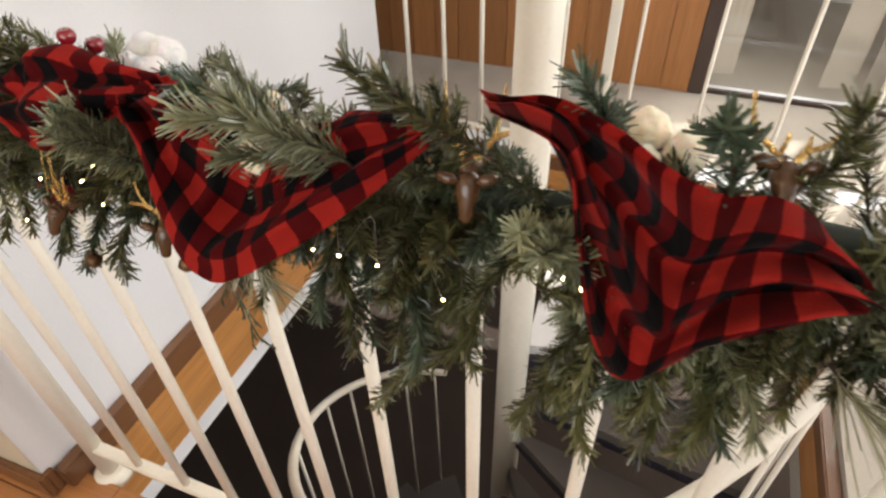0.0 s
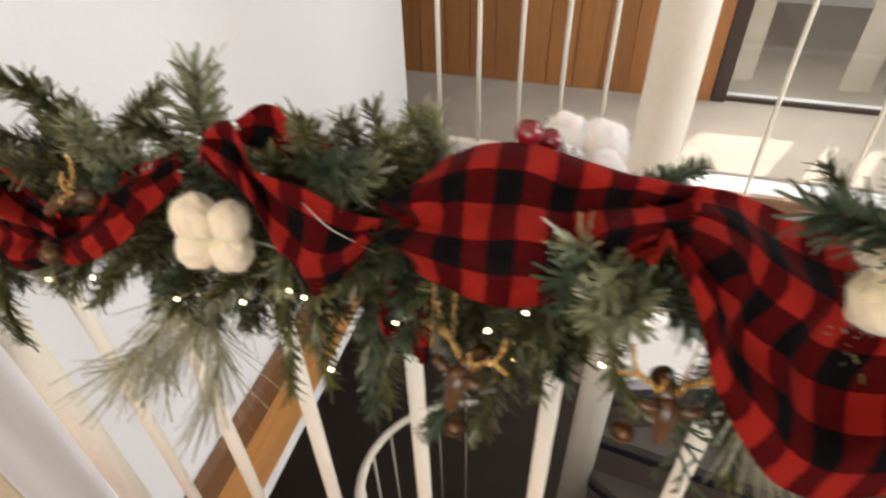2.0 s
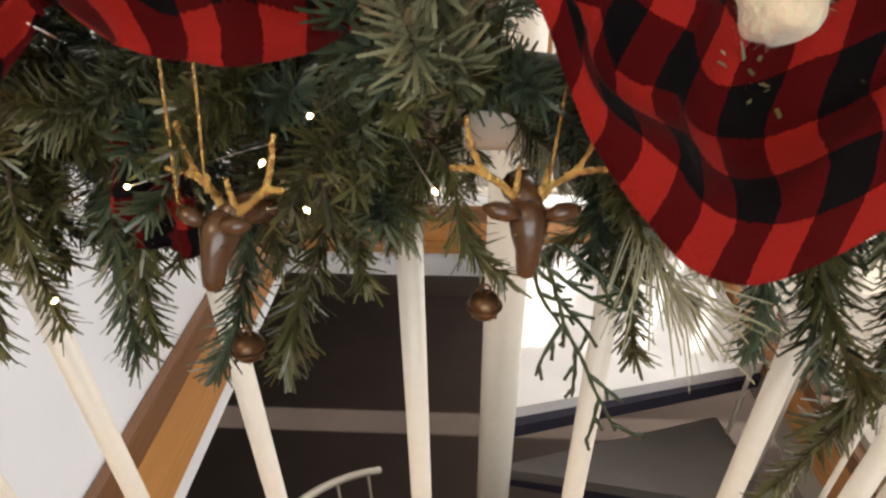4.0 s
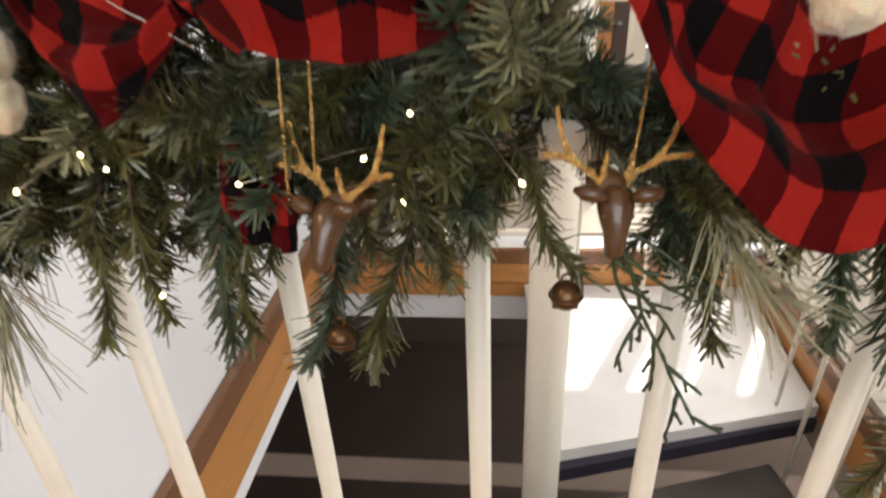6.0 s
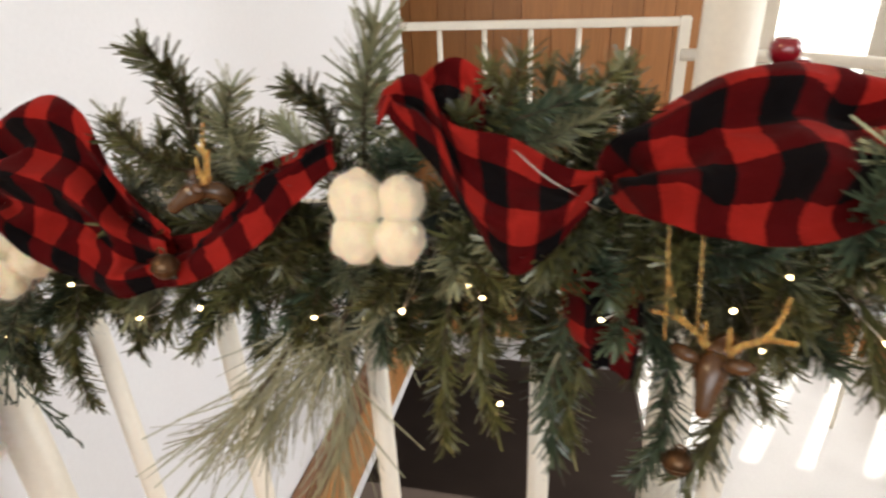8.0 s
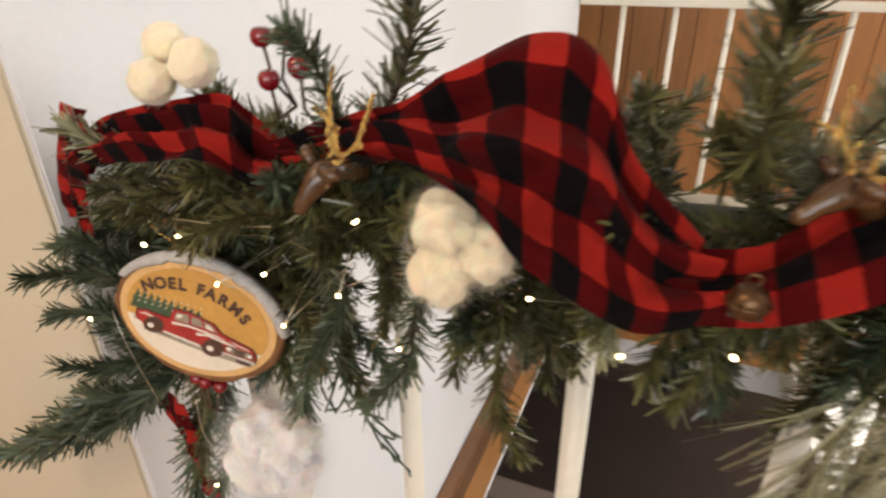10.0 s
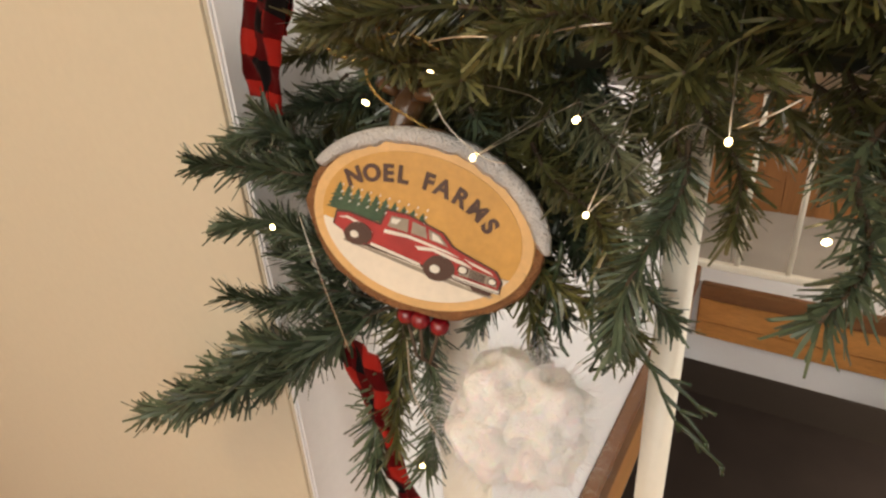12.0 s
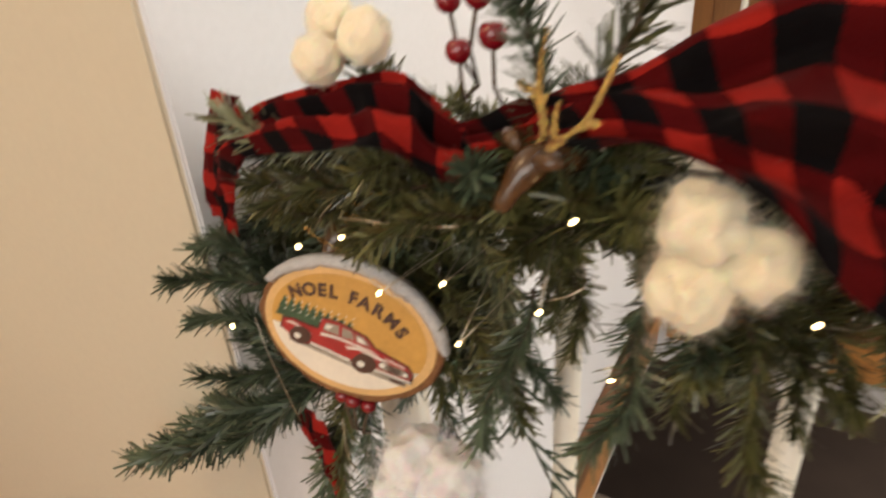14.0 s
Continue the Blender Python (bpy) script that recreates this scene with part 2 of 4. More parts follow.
def tube(bm, pts, radius, sides=8, caps=True, taper=None):
    """A round bar through the points; taper: radius at each point."""
    pts = [Vector(p) for p in pts]
    rings = []
    up = Vector((0.13, 0.31, 0.94))
    for i, p in enumerate(pts):
        d = (pts[min(i + 1, len(pts) - 1)] - pts[max(i - 1, 0)]).normalized()
        a = d.cross(up)
        if a.length < 0.05:
            a = d.cross(Vector((1, 0, 0)))
        a.normalize()
        c = d.cross(a)
        r = taper[i] if taper else radius
        rings.append([bm.verts.new(p + r * (math.cos(k * math.tau / sides) * a + math.sin(k * math.tau / sides) * c)) for k in range(sides)])
    for r0, r1 in zip(rings, rings[1:]):
        for k in range(sides):
            bm.faces.new((r0[k], r0[(k + 1) % sides], r1[(k + 1) % sides], r1[k])).smooth = True
    if caps:
        bm.faces.new(rings[0][::-1])
        bm.faces.new(rings[-1])
    return bm


def bar(a, b, radius, sides=10):
    return tube(bmesh.new(), [a, b], radius, sides)


def spline(pts, n):
    """Catmull-Rom through the points, n samples."""
    p = [Vector(q) for q in pts]
    p = [2 * p[0] - p[1]] + p + [2 * p[-1] - p[-2]]
    out = []
    for i in range(n):
        u = i / (n - 1) * (len(p) - 3)
        k = min(int(u), len(p) - 4)
        f = u - k
        a, b, c, d = p[k:k + 4]
        out.append(0.5 * (2 * b + (c - a) * f + (2 * a - 5 * b + 4 * c - d) * f * f + (3 * b - a - 3 * c + d) * f ** 3))
    return out


def structure(name, bm, mats, label):
    return tagged(part(name, bm, mats), label, "", "", "structure")


# ---------------- the setting ----------------
XL, YN, YF, XR = -1.02, 0.30, 1.945, 0.60      # edges of the stair opening
SLAB = -0.33
LIFT = 0.048                                    # the garland lies this much over its rail
bm = block((XL - 2.0, -2.4, SLAB), (3.0, YN, -0.02))
floor = structure("floor", bm, WHITE_WALL, "landing floor slab with orange oak boards at its edge")
structure("floor_hall", block((-2.6, YF, SLAB), (3.0, 2.74, -0.012)), WHITE_WALL, "hall floor slab beyond the stair opening")
structure("carpet_hall", block((-2.6, YF + 0.10, -0.012), (3.0, 2.66, 0.0), 0.003), CARPET, "beige carpet of the hall beyond the railing")
structure("floor_side", block((XR, YN, SLAB), (3.0, YF, 0.0)), CARPET, "carpeted floor beside the stair opening")
# the stairwell wall stands beside the opening; its outer corner faces the landing
structure("wall_left", block((XL - 0.14, 0.2445, SLAB), (XL, YF + 0.02, 2.4), 0.0015), WHITE_WALL, "white painted plaster wall beside the stairwell")
structure("wall_near_left", block((-3.0, 0.242, 0.0), (XL - 0.003, 0.40, 2.4), 0.002), CREAM_WALL, "cream painted wall that ends in an outer corner")
structure("wall_hall_left", block((-2.6, YF + 0.02, 0.0), (-2.46, 2.6, 2.4)), WHITE_WALL, "white hall wall")
structure("wall_landing_left", block((-3.12, -2.4, 0.0), (-3.0, 0.40, 2.4)), CREAM_WALL, "cream landing wall")
# right side is out of view: added walls with a gap at the fill lamp
structure("wall_right", block((3.0, -2.4, 0.0), (3.12, 4.2, 0.85)), WHITE_WALL, "unseen white wall that closes the room under the side fill lamp")
structure("wall_right_upper", block((3.0, -2.4, 0.85), (3.12, 0.0, 2.4)), WHITE_WALL, "unseen white wall beside the gap left at the side fill lamp")
structure("wall_right_rear", block((3.0, 1.8, 0.85), (3.12, 4.2, 2.4)), WHITE_WALL, "unseen white wall beyond the gap left at the side fill lamp")
# walls behind the camera, added and never seen, open where the rear lamp shines in
structure("wall_behind", block((-3.12, -2.52, 0.0), (3.12, -2.4, 0.8)), WHITE_WALL, "unseen white wall that closes the room under the rear fill lamp")
structure("wall_behind_side", block((1.3, -2.52, 0.8), (3.12, -2.4, 2.4)), WHITE_WALL, "unseen white wall beside the gap left at the rear fill lamp")
structure("wall_behind_other_side", block((-3.12, -2.52, 0.8), (-1.7, -2.4, 2.4)), WHITE_WALL, "unseen white wall beside the gap left at the rear fill lamp")
structure("ceiling", block((-3.2, -2.6, 2.4), (3.2, 2.76, 2.5)), CEILING, "white painted ceiling")

# made-up ground beyond the door, dull so the sun does not glare on it
structure("deck", block((-2.6, 2.76, SLAB), (3.0, 4.2, -0.03)), BLIND, "added grey-brown slab outside the glass door, keeps the ground there dim")
# far wall: boards up to the glass door
wall_far = structure("wall_far", block((-2.6, 2.62, 0.0), (0.13, 2.74, 2.4)), PANEL_WOOD, "wall clad with upright orange cedar boards")
structure("wall_far_upper", block((0.13, 2.60, 2.02), (2.2, 2.74, 2.4)), WHITE_WALL, "white wall over the glass door")
structure("wall_far_right", block((2.2, 2.60, 0.0), (3.12, 2.74, 2.4)), WHITE_WALL, "white wall beside the glass door")

# wooden edging of the opening, two boards and a moulding on each side
def edging(name, a, b, inward, top, low):
    """Boards nailed to the edge of the opening, from a to b, proud of it towards inward."""
    a, b, n = Vector((*a, 0)), Vector((*b, 0)), Vector((*inward, 0))
    ob = thing(name, "golden oak edging boards with a dark moulding round the stair opening", "trim")
    tagged(ob, kind="structure")
    h = top - low
    for nm, z0, z1, d0, mat in (("board", low, low + 0.30 * h, 0.016, TRIM_WOOD), ("board", low + 0.31 * h, low + 0.74 * h, 0.024, TRIM_WOOD), ("moulding", low + 0.75 * h, top, 0.034, TRIM_DARK)):
        part(nm, block(a + Vector((0, 0, z0)) + 0.001 * n, b + Vector((0, 0, z1)) + d0 * n, 0.004), mat, ob)
    return ob


edging("trim_left", (XL, 0.262), (XL, YF - 0.03), (1, 0), 0.060, -0.245)
edging("trim_far", (XL + 0.04, YF), (XR - 0.04, YF), (0, -1), -0.005, -0.215)
edging("trim_right", (XR, YN + 0.02), (XR, YF - 0.03), (-1, 0), -0.02, -0.215)
baseboard = structure("baseboard", block((-2.95, 0.226, 0.0), (XL + 0.012, 0.2415, 0.075), 0.004), TRIM_DARK, "stained oak baseboard of the cream wall")
part("return", block((XL + 0.001, 0.2418, 0.0), (XL + 0.012, 0.2615, 0.075), 0.003), TRIM_DARK, baseboard)

# lower room
structure("floor_lower", block((-3.0, -1.6, -2.50), (3.0, 4.4, -2.40)), DARK_CARPET, "dark brown carpet of the room below")
structure("wall_lower_left", block((-3.1, -1.6, -2.40), (-3.0, 4.4, SLAB)), LOWER_WALL, "brown wall of the room below")
structure("wall_lower_right", block((3.0, -1.6, -2.40), (3.1, 4.4, SLAB)), LOWER_WALL, "brown wall of the room below")
structure("wall_lower_far", block((-3.1, 4.4, -2.40), (3.1, 4.5, SLAB)), LOWER_WALL, "brown wall of the room below")
structure("wall_lower_near", block((-3.1, -1.7, -2.40), (3.1, -1.6, SLAB)), LOWER_WALL, "brown wall of the room below")


# ---------------- near railing ----------------
railing = thing("stair_railing", "white enamelled metal railing with slim round balusters round the stair opening", "railing", at=(XL, 0.324, 0))
YB = 0.324


def rail_part(name, bm, parent=railing, mat=WHITE_METAL, label="", smooth=False):
    bm.transform(Matrix.Translation(-Vector(parent.location)))
    return part(name, bm, mat, parent, label, smooth)


rail_part("handrail", tube(bmesh.new(), [(XL + 0.02, YB, 0.985), (0.75, YB, 0.985)], 0.019, 12))
rail_part("bottom_rail", block((-0.942, YB - 0.013, 0.095), (0.75, YB + 0.013, 0.110), 0.003))
rail_part("end_post", bar((-0.942, YB, 0.0), (-0.942, YB, 0.982), 0.019, 14))
rail_part("flange", tube(bmesh.new(), [(-0.942, YB, -0.02), (-0.942, YB, -0.006), (-0.942, YB, 0.008)], 0.04, 18, True, [0.043, 0.043, 0.028]))
baluster_mesh = None
for k in range(-1, 12):
    bm = bar((0, 0, 0.108), (0, 0, 0.982), 0.0083, 12)
    if baluster_mesh is None:
        baluster_mesh = mesh_from(bm, WHITE_METAL, name="baluster")
    else:
        bm.free()
    ob = part("baluster", baluster_mesh, None, railing)
    ob.location = (-0.6877 + 0.1231 * k - XL, 0, 0)

# ---------------- far railing ----------------
far_rail = thing("hall_railing", "white metal railing on the far side of the stairwell", "railing", at=(XL, YF, 0))
ZF = 0.95
rail_part("handrail", block((XL + 0.004, YF - 0.016, ZF - 0.024), (-0.155, YF + 0.016, ZF), 0.004), far_rail)
rail_part("bottom_rail", block((XL + 0.004, YF - 0.014, 0.045), (-0.155, YF + 0.014, 0.066), 0.003), far_rail)
rail_part("end_post", block((-0.172, YF - 0.017, 0.0), (-0.138, YF + 0.017, ZF + 0.003), 0.004), far_rail)
far_mesh = mesh_from(bar((0, 0, 0.06), (0, 0, ZF - 0.01), 0.0085, 10), WHITE_METAL, name="baluster")
for k in range(5):
    ob = part("baluster", far_mesh, None, far_rail)
    ob.location = (-0.889 + 0.1445 * k - XL, 0, 0)

# ---------------- spiral stair ----------------
CX, CY, RS = -0.203, 1.08, 0.70
stair = thing("spiral_stair", "spiral stair with carpeted wedge treads on a cream steel pole", "staircase", at=(CX, CY, -2.4))
part("pole", tube(bmesh.new(), [(0, 0, 0), (0, 0, 4.8)], 0.046, 24), CREAM_METAL, stair)
DROP = 0.0081


def wedge(a0, a1, z, r0=0.045, r1=RS, t=0.04):
    bm = bmesh.new()
    n = 8
    ang = [radians(a0 + (a1 - a0) * k / n) for k in range(n + 1)]
    low = [bm.verts.new((r0 * math.cos(a), r0 * math.sin(a), z - t)) for a in (ang[0], ang[-1])] + [bm.verts.new((r1 * math.cos(a), r1 * math.sin(a), z - t)) for a in ang[::-1]]
    f = bm.faces.new(low)
    up = bmesh.ops.extrude_face_region(bm, geom=[f])
    bmesh.ops.translate(bm, verts=[v for v in up["geom"] if isinstance(v, bmesh.types.BMVert)], vec=(0, 0, t))
    bmesh.ops.recalc_face_normals(bm, faces=bm.faces)
    return bm


def plate(pts, z0, z1):
    bm = bmesh.new()
    f = bm.faces.new([bm.verts.new((x, y, z0)) for x, y in pts])
    up = bmesh.ops.extrude_face_region(bm, geom=[f])
    bmesh.ops.translate(bm, verts=[v for v in up["geom"] if isinstance(v, bmesh.types.BMVert)], vec=(0, 0, z1 - z0))
    bmesh.ops.recalc_face_normals(bm, faces=bm.faces)
    return bm


def rail_z(a):
    """Height of the spiral handrail over the lower floor at angle a."""
    return 2.4 + (0.87 if a > 17 else 0.87 + DROP * (a - 17))


for k in range(11):
    a1 = 92 if k == 0 else 17 - 25 * (k - 1)
    a0 = 17 - 25 * k
    z = 2.4 - 0.145 - 0.20 * k
    if k == 0:
        # the top landing reaches the far and the side edge of the opening
        ex, ey = XR - 0.036 - CX, YF - 0.036 - CY
        tread = part("landing", plate([(0.03, 0.035), (ex, ex * math.tan(radians(17))), (ex, ey), (-0.02, ey)], z - 0.04, z), LANDING, stair, "pale vinyl top landing")
        part("nosing", plate([(0.046, 0.012), (ex, ex * math.tan(radians(17)) - 0.014), (ex, ex * math.tan(radians(17)) + 0.03), (0.03, 0.05)], z - 0.085, z - 0.041), NAVY, tread)
    else:
        tread = part("tread", wedge(a0, a1, z), TREAD, stair)
        part("nosing", wedge(a0 - 0.5, a1, z - 0.041, 0.046, RS + 0.004, 0.030), NAVY, tread)
    for a in ((78, 60, 40, 20) if k == 0 else (a1 - 5, a1 - 17.5)):
        c, s = RS * math.cos(radians(a)), RS * math.sin(radians(a))
        part("spindle", bar((c, s, z - 0.03), (c, s, rail_z(a)), 0.006, 8), WHITE_METAL, tread)
part("handrail", tube(bmesh.new(), [(RS * math.cos(radians(a)), RS * math.sin(radians(a)), rail_z(a)) for a in range(88, -236, -6)], 0.016, 10), WHITE_METAL, stair, "white curved tube handrail")

# ---------------- glass door in the far wall ----------------
door = tagged(thing("sliding_door", "sliding glass door in a dark bronze frame with cloth blinds behind it", "door", at=(0.13, 2.60, 0)), kind="structure")
for a, b in (((0.0, 0, 0), (0.06, 0.07, 2.02)), ((0.06, 0.02, 0), (2.07, 0.05, 0.018)), ((0.06, 0, 1.96), (2.07, 0.07, 2.02)), ((1.02, 0, 0.018), (1.08, 0.06, 1.96))):
    part("frame", block(a, b, 0.004), DARK_FRAME, door)
for a, b in (((0.06, 0.03, 0.018), (1.02, 0.036, 1.96)), ((1.08, 0.03, 0.018), (2.07, 0.036, 1.96))):
    pane = part("pane", block(a, b), GLASS, door)
    pane.visible_shadow = False
blind = thing("vertical_blind", "cloth strips of a vertical blind hung behind glass", "blind", at=(0.2, 2.72, 0))
strip = mesh_from(block((-0.065, -0.001, 0.04), (0.065, 0.001, 1.98)), BLIND, name="strip")
rng = random.Random(4)
for k in range(13):
    if k in (1, 2):                             # gap left to shape the sun patch on the landing
        continue
    ob = part("strip", strip, None, blind)
    ob.matrix_basis = pose(0.04 + 0.155 * k, 0.03, 0, 0, 0, rng.uniform(8, 34))
part("head_rail", block((0.0, 0.0, 1.985), (1.98, 0.05, 2.015), 0.004), WHITE_METAL, blind)
# glowing sheet added beyond the door, stands in for brightness in the glass
outside = structure("backdrop", block((-1.0, 4.05, -0.2), (3.6, 4.10, 2.6)), DOOR_GLOW, "added glowing panel that gives the door glass its brightness")

# ---------------- garland ----------------
def needle(bm, root, d, side, length, width, bend):
    """One flat bent needle: a strip of two quads."""
    m = root + d * length * 0.55 + bend * 0.25
    t = root + d * length + bend
    w = side * width
    a, b = bm.verts.new(root - 0.4 * w), bm.verts.new(root + 0.4 * w)
    c, e = bm.verts.new(m - 0.5 * w), bm.verts.new(m + 0.5 * w)
    f, g = bm.verts.new(t - 0.34 * w), bm.verts.new(t + 0.34 * w)
    bm.faces.new((a, b, e, c))
    bm.faces.new((c, e, g, f))


def tip_mesh(seed, length, n, nl, width, spread, sag, mat):
    """A fir tip along +z: a thin stem with needles all round, shorter to the end."""
    r = random.Random(seed)
    bm = bmesh.new()
    curve = [Vector((sag * (k / 7) ** 2, 0.3 * sag * math.sin(k), length * k / 7)) for k in range(8)]
    tube(bm, curve, 0.001, 4, True, [0.0016 - 0.00012 * k for k in range(8)])
    for f in bm.faces:
        f.material_index = 1
    for k in range(n):
        u = 0.06 + 0.94 * (k + r.random()) / n
        i = min(int(u * 7), 6)
        p = curve[i].lerp(curve[i + 1], u * 7 - i)
        ax = (curve[i + 1] - curve[i]).normalized()
        a = k * 2.399963 + r.uniform(-1.3, 1.3)
        out = Vector((math.cos(a), math.sin(a), 0))
        out = (out - ax * out.dot(ax)).normalized()
        lean = spread * r.uniform(0.55, 1.35) * (1.0 - 0.28 * u * u)
        d = (ax * math.cos(lean) + out * math.sin(lean)).normalized()
        ln = nl * r.uniform(0.6, 1.15) * (1.0 - 0.15 * u ** 3)
        bend = Vector((r.uniform(-1, 1), r.uniform(-1, 1), r.uniform(-0.6, 0.6))) * ln * 0.12
        needle(bm, p, d, d.cross(out).normalized() if r.random() < 0.6 else out, ln, width * r.uniform(0.8, 1.2), bend)
    return mesh_from(bm, [mat, STEM], name="fir_tip")


SHORT = [tip_mesh(s, 0.086 + 0.010 * (s % 3), 240, 0.0190, 0.0019, radians(58), 0.018 * (1 if s % 2 else -1), NEEDLE if s else NEEDLE_BLUE) for s in range(8)]
BLUE = [tip_mesh(30 + s, 0.094, 300, 0.0200, 0.0020, radians(56), 0.016, NEEDLE_BLUE) for s in range(3)]
BUSHY = [tip_mesh(40 + s, 0.088, 240, 0.0240, 0.0019, radians(52), 0.014, NEEDLE_LIGHT) for s in range(3)]
LONG = [tip_mesh(50 + s, 0.095, 120, 0.060, 0.0011, radians(30), 0.02, NEEDLE_PALE) for s in range(3)]

garland = thing("garland", "artificial fir garland with green plastic needles wound round the railing", "garland", at=(0, YB, 0.945 + LIFT))
GO = Vector((0, YB, 0.945))


def axis_z(x):
    """Middle of the garland sinks a little towards the wall."""
    return 0.962 - 0.030 * max(0.0, min(1.0, (-0.45 - x) / 0.5))


bm = tube(bmesh.new(), [(x, 0.300 - YB + 0.012 * math.sin(9 * x), axis_z(x) - 0.945 + 0.008 * math.sin(13 * x)) for x in [-0.96 + 0.05 * k for k in range(34)]], 0.014, 8)
part("core", bm, CORE, garland)


def put_tip(root, tip, kinds, r, scale=None, twist=None):
    """A branch tip from root to tip, in world metres."""
    root, tip = Vector(root), Vector(tip)
    d = tip - root
    if scale is not None and -0.985 < tip.x < -0.815 and 0.80 < tip.z < 0.945 and tip.y < 0.255:
        return None
    me = r.choice(kinds)
    q = d.to_track_quat("Z", "Y")
    ob = part("fir_tip", me, None, garland)
    s = (d.length / 0.11) if scale is None else scale
    s = max(0.75, min(1.5, s))
    ob.matrix_basis = Matrix.LocRotScale(root - GO, q @ Euler((0, 0, r.uniform(0, 6.28) if twist is None else twist)).to_quaternion(), (s, s, s))
    return ob


rg = random.Random(11)
for k in range(680):
    x = -0.985 + 1.60 * (k + rg.random()) / 680
    # round the rail: mostly below and behind, some forward, few upward
    u = rg.random()
    if u < 0.38:
        a = rg.uniform(-125, -40)      # downward
    elif u < 0.72:
        a = rg.uniform(-40, 20)        # to the landing side
    elif u < 0.86:
        a = rg.uniform(20, 75)
    else:
        a = rg.uniform(140, 235)       # behind
    c, s = math.cos(radians(a)), math.sin(radians(a))
    out = Vector((rg.uniform(-0.9, 0.9), -c, s)).normalized()
    root = Vector((x, 0.298 - 0.014 * c, axis_z(x) + 0.014 * s))
    reach = rg.uniform(0.060, 0.092)
    if a < -40:
        reach *= 0.68 if x > -0.5 else 0.80
    if s > 0.3:
        reach *= 0.72
    kinds = BLUE if rg.random() < 0.09 else (BUSHY if rg.random() < 0.15 else SHORT)
    end = root + out * reach
    if (a < 0 and (-0.81 < end.x < -0.725 and end.z < 0.888 or -0.69 < end.x < -0.655 and end.z < 0.905)) or (a < 20 and -0.040 < end.x < 0.024 and end.z < 0.985) or (end.x < -0.962 and end.z > 0.90):
        continue
    if a < 30 and -0.305 < end.x < -0.240 and end.z < 0.962:
        continue                                   # the landing shines through here
    if end.z > 0.98 and end.y < 0.262 and (-0.41 < end.x < -0.29 or -0.79 < end.x < -0.66):
        continue                                   # the puffed loops lie here
    put_tip(root, end, kinds, rg, scale=reach / 0.11)

# single tips that stand out: root, end
extra = []
for k in range(8):                              # before the rail, under the puffed loop
    x = -0.410 + 0.011 * k
    extra.append(((x, 0.285, 0.985), (x + rg.uniform(-0.03, 0.03), rg.uniform(0.222, 0.240), rg.uniform(0.935, 0.975)), BUSHY if k % 3 == 0 else SHORT))
for k in range(14):                             # a thick fringe that hangs before the stair
    x = (-0.105 + 0.010 * k) if k < 6 else (0.025 + 0.013 * (k - 6))
    extra.append(((x, 0.262, 0.935), (x + rg.uniform(-0.025, 0.025), rg.uniform(0.212, 0.240), rg.uniform(0.845, 0.880)), SHORT))
for k in range(9):
    x = 0.035 + 0.014 * k
    extra.append(((x - 0.01, 0.262, 0.915), (x + rg.uniform(-0.02, 0.02), rg.uniform(0.215, 0.245), rg.uniform(0.79, 0.845)), SHORT))
for k in range(7):
    x = -0.475 + 0.013 * k
    extra.append(((x, 0.285, 0.985), (x + rg.uniform(-0.02, 0.02), rg.uniform(0.255, 0.275), rg.uniform(1.020, 1.040)), SHORT))
for k in range(54):
    x, z = rg.uniform(-0.955, -0.840), rg.uniform(0.865, 0.97)
    extra.append(((x, rg.uniform(0.292, 0.304), z), (min(x + rg.uniform(-0.05, 0.04), -0.832), rg.uniform(0.276, 0.294), z - rg.uniform(0.01, 0.065)), BLUE if k % 2 else SHORT))
for k in range(8):
    z = 0.912 - 0.014 * k
    extra.append(((-0.930, 0.262, z - 0.02), (-0.970 - 0.004 * k, 0.230 + 0.004 * (k % 3), z - 0.01 + rg.uniform(-0.02, 0.02)), BLUE))
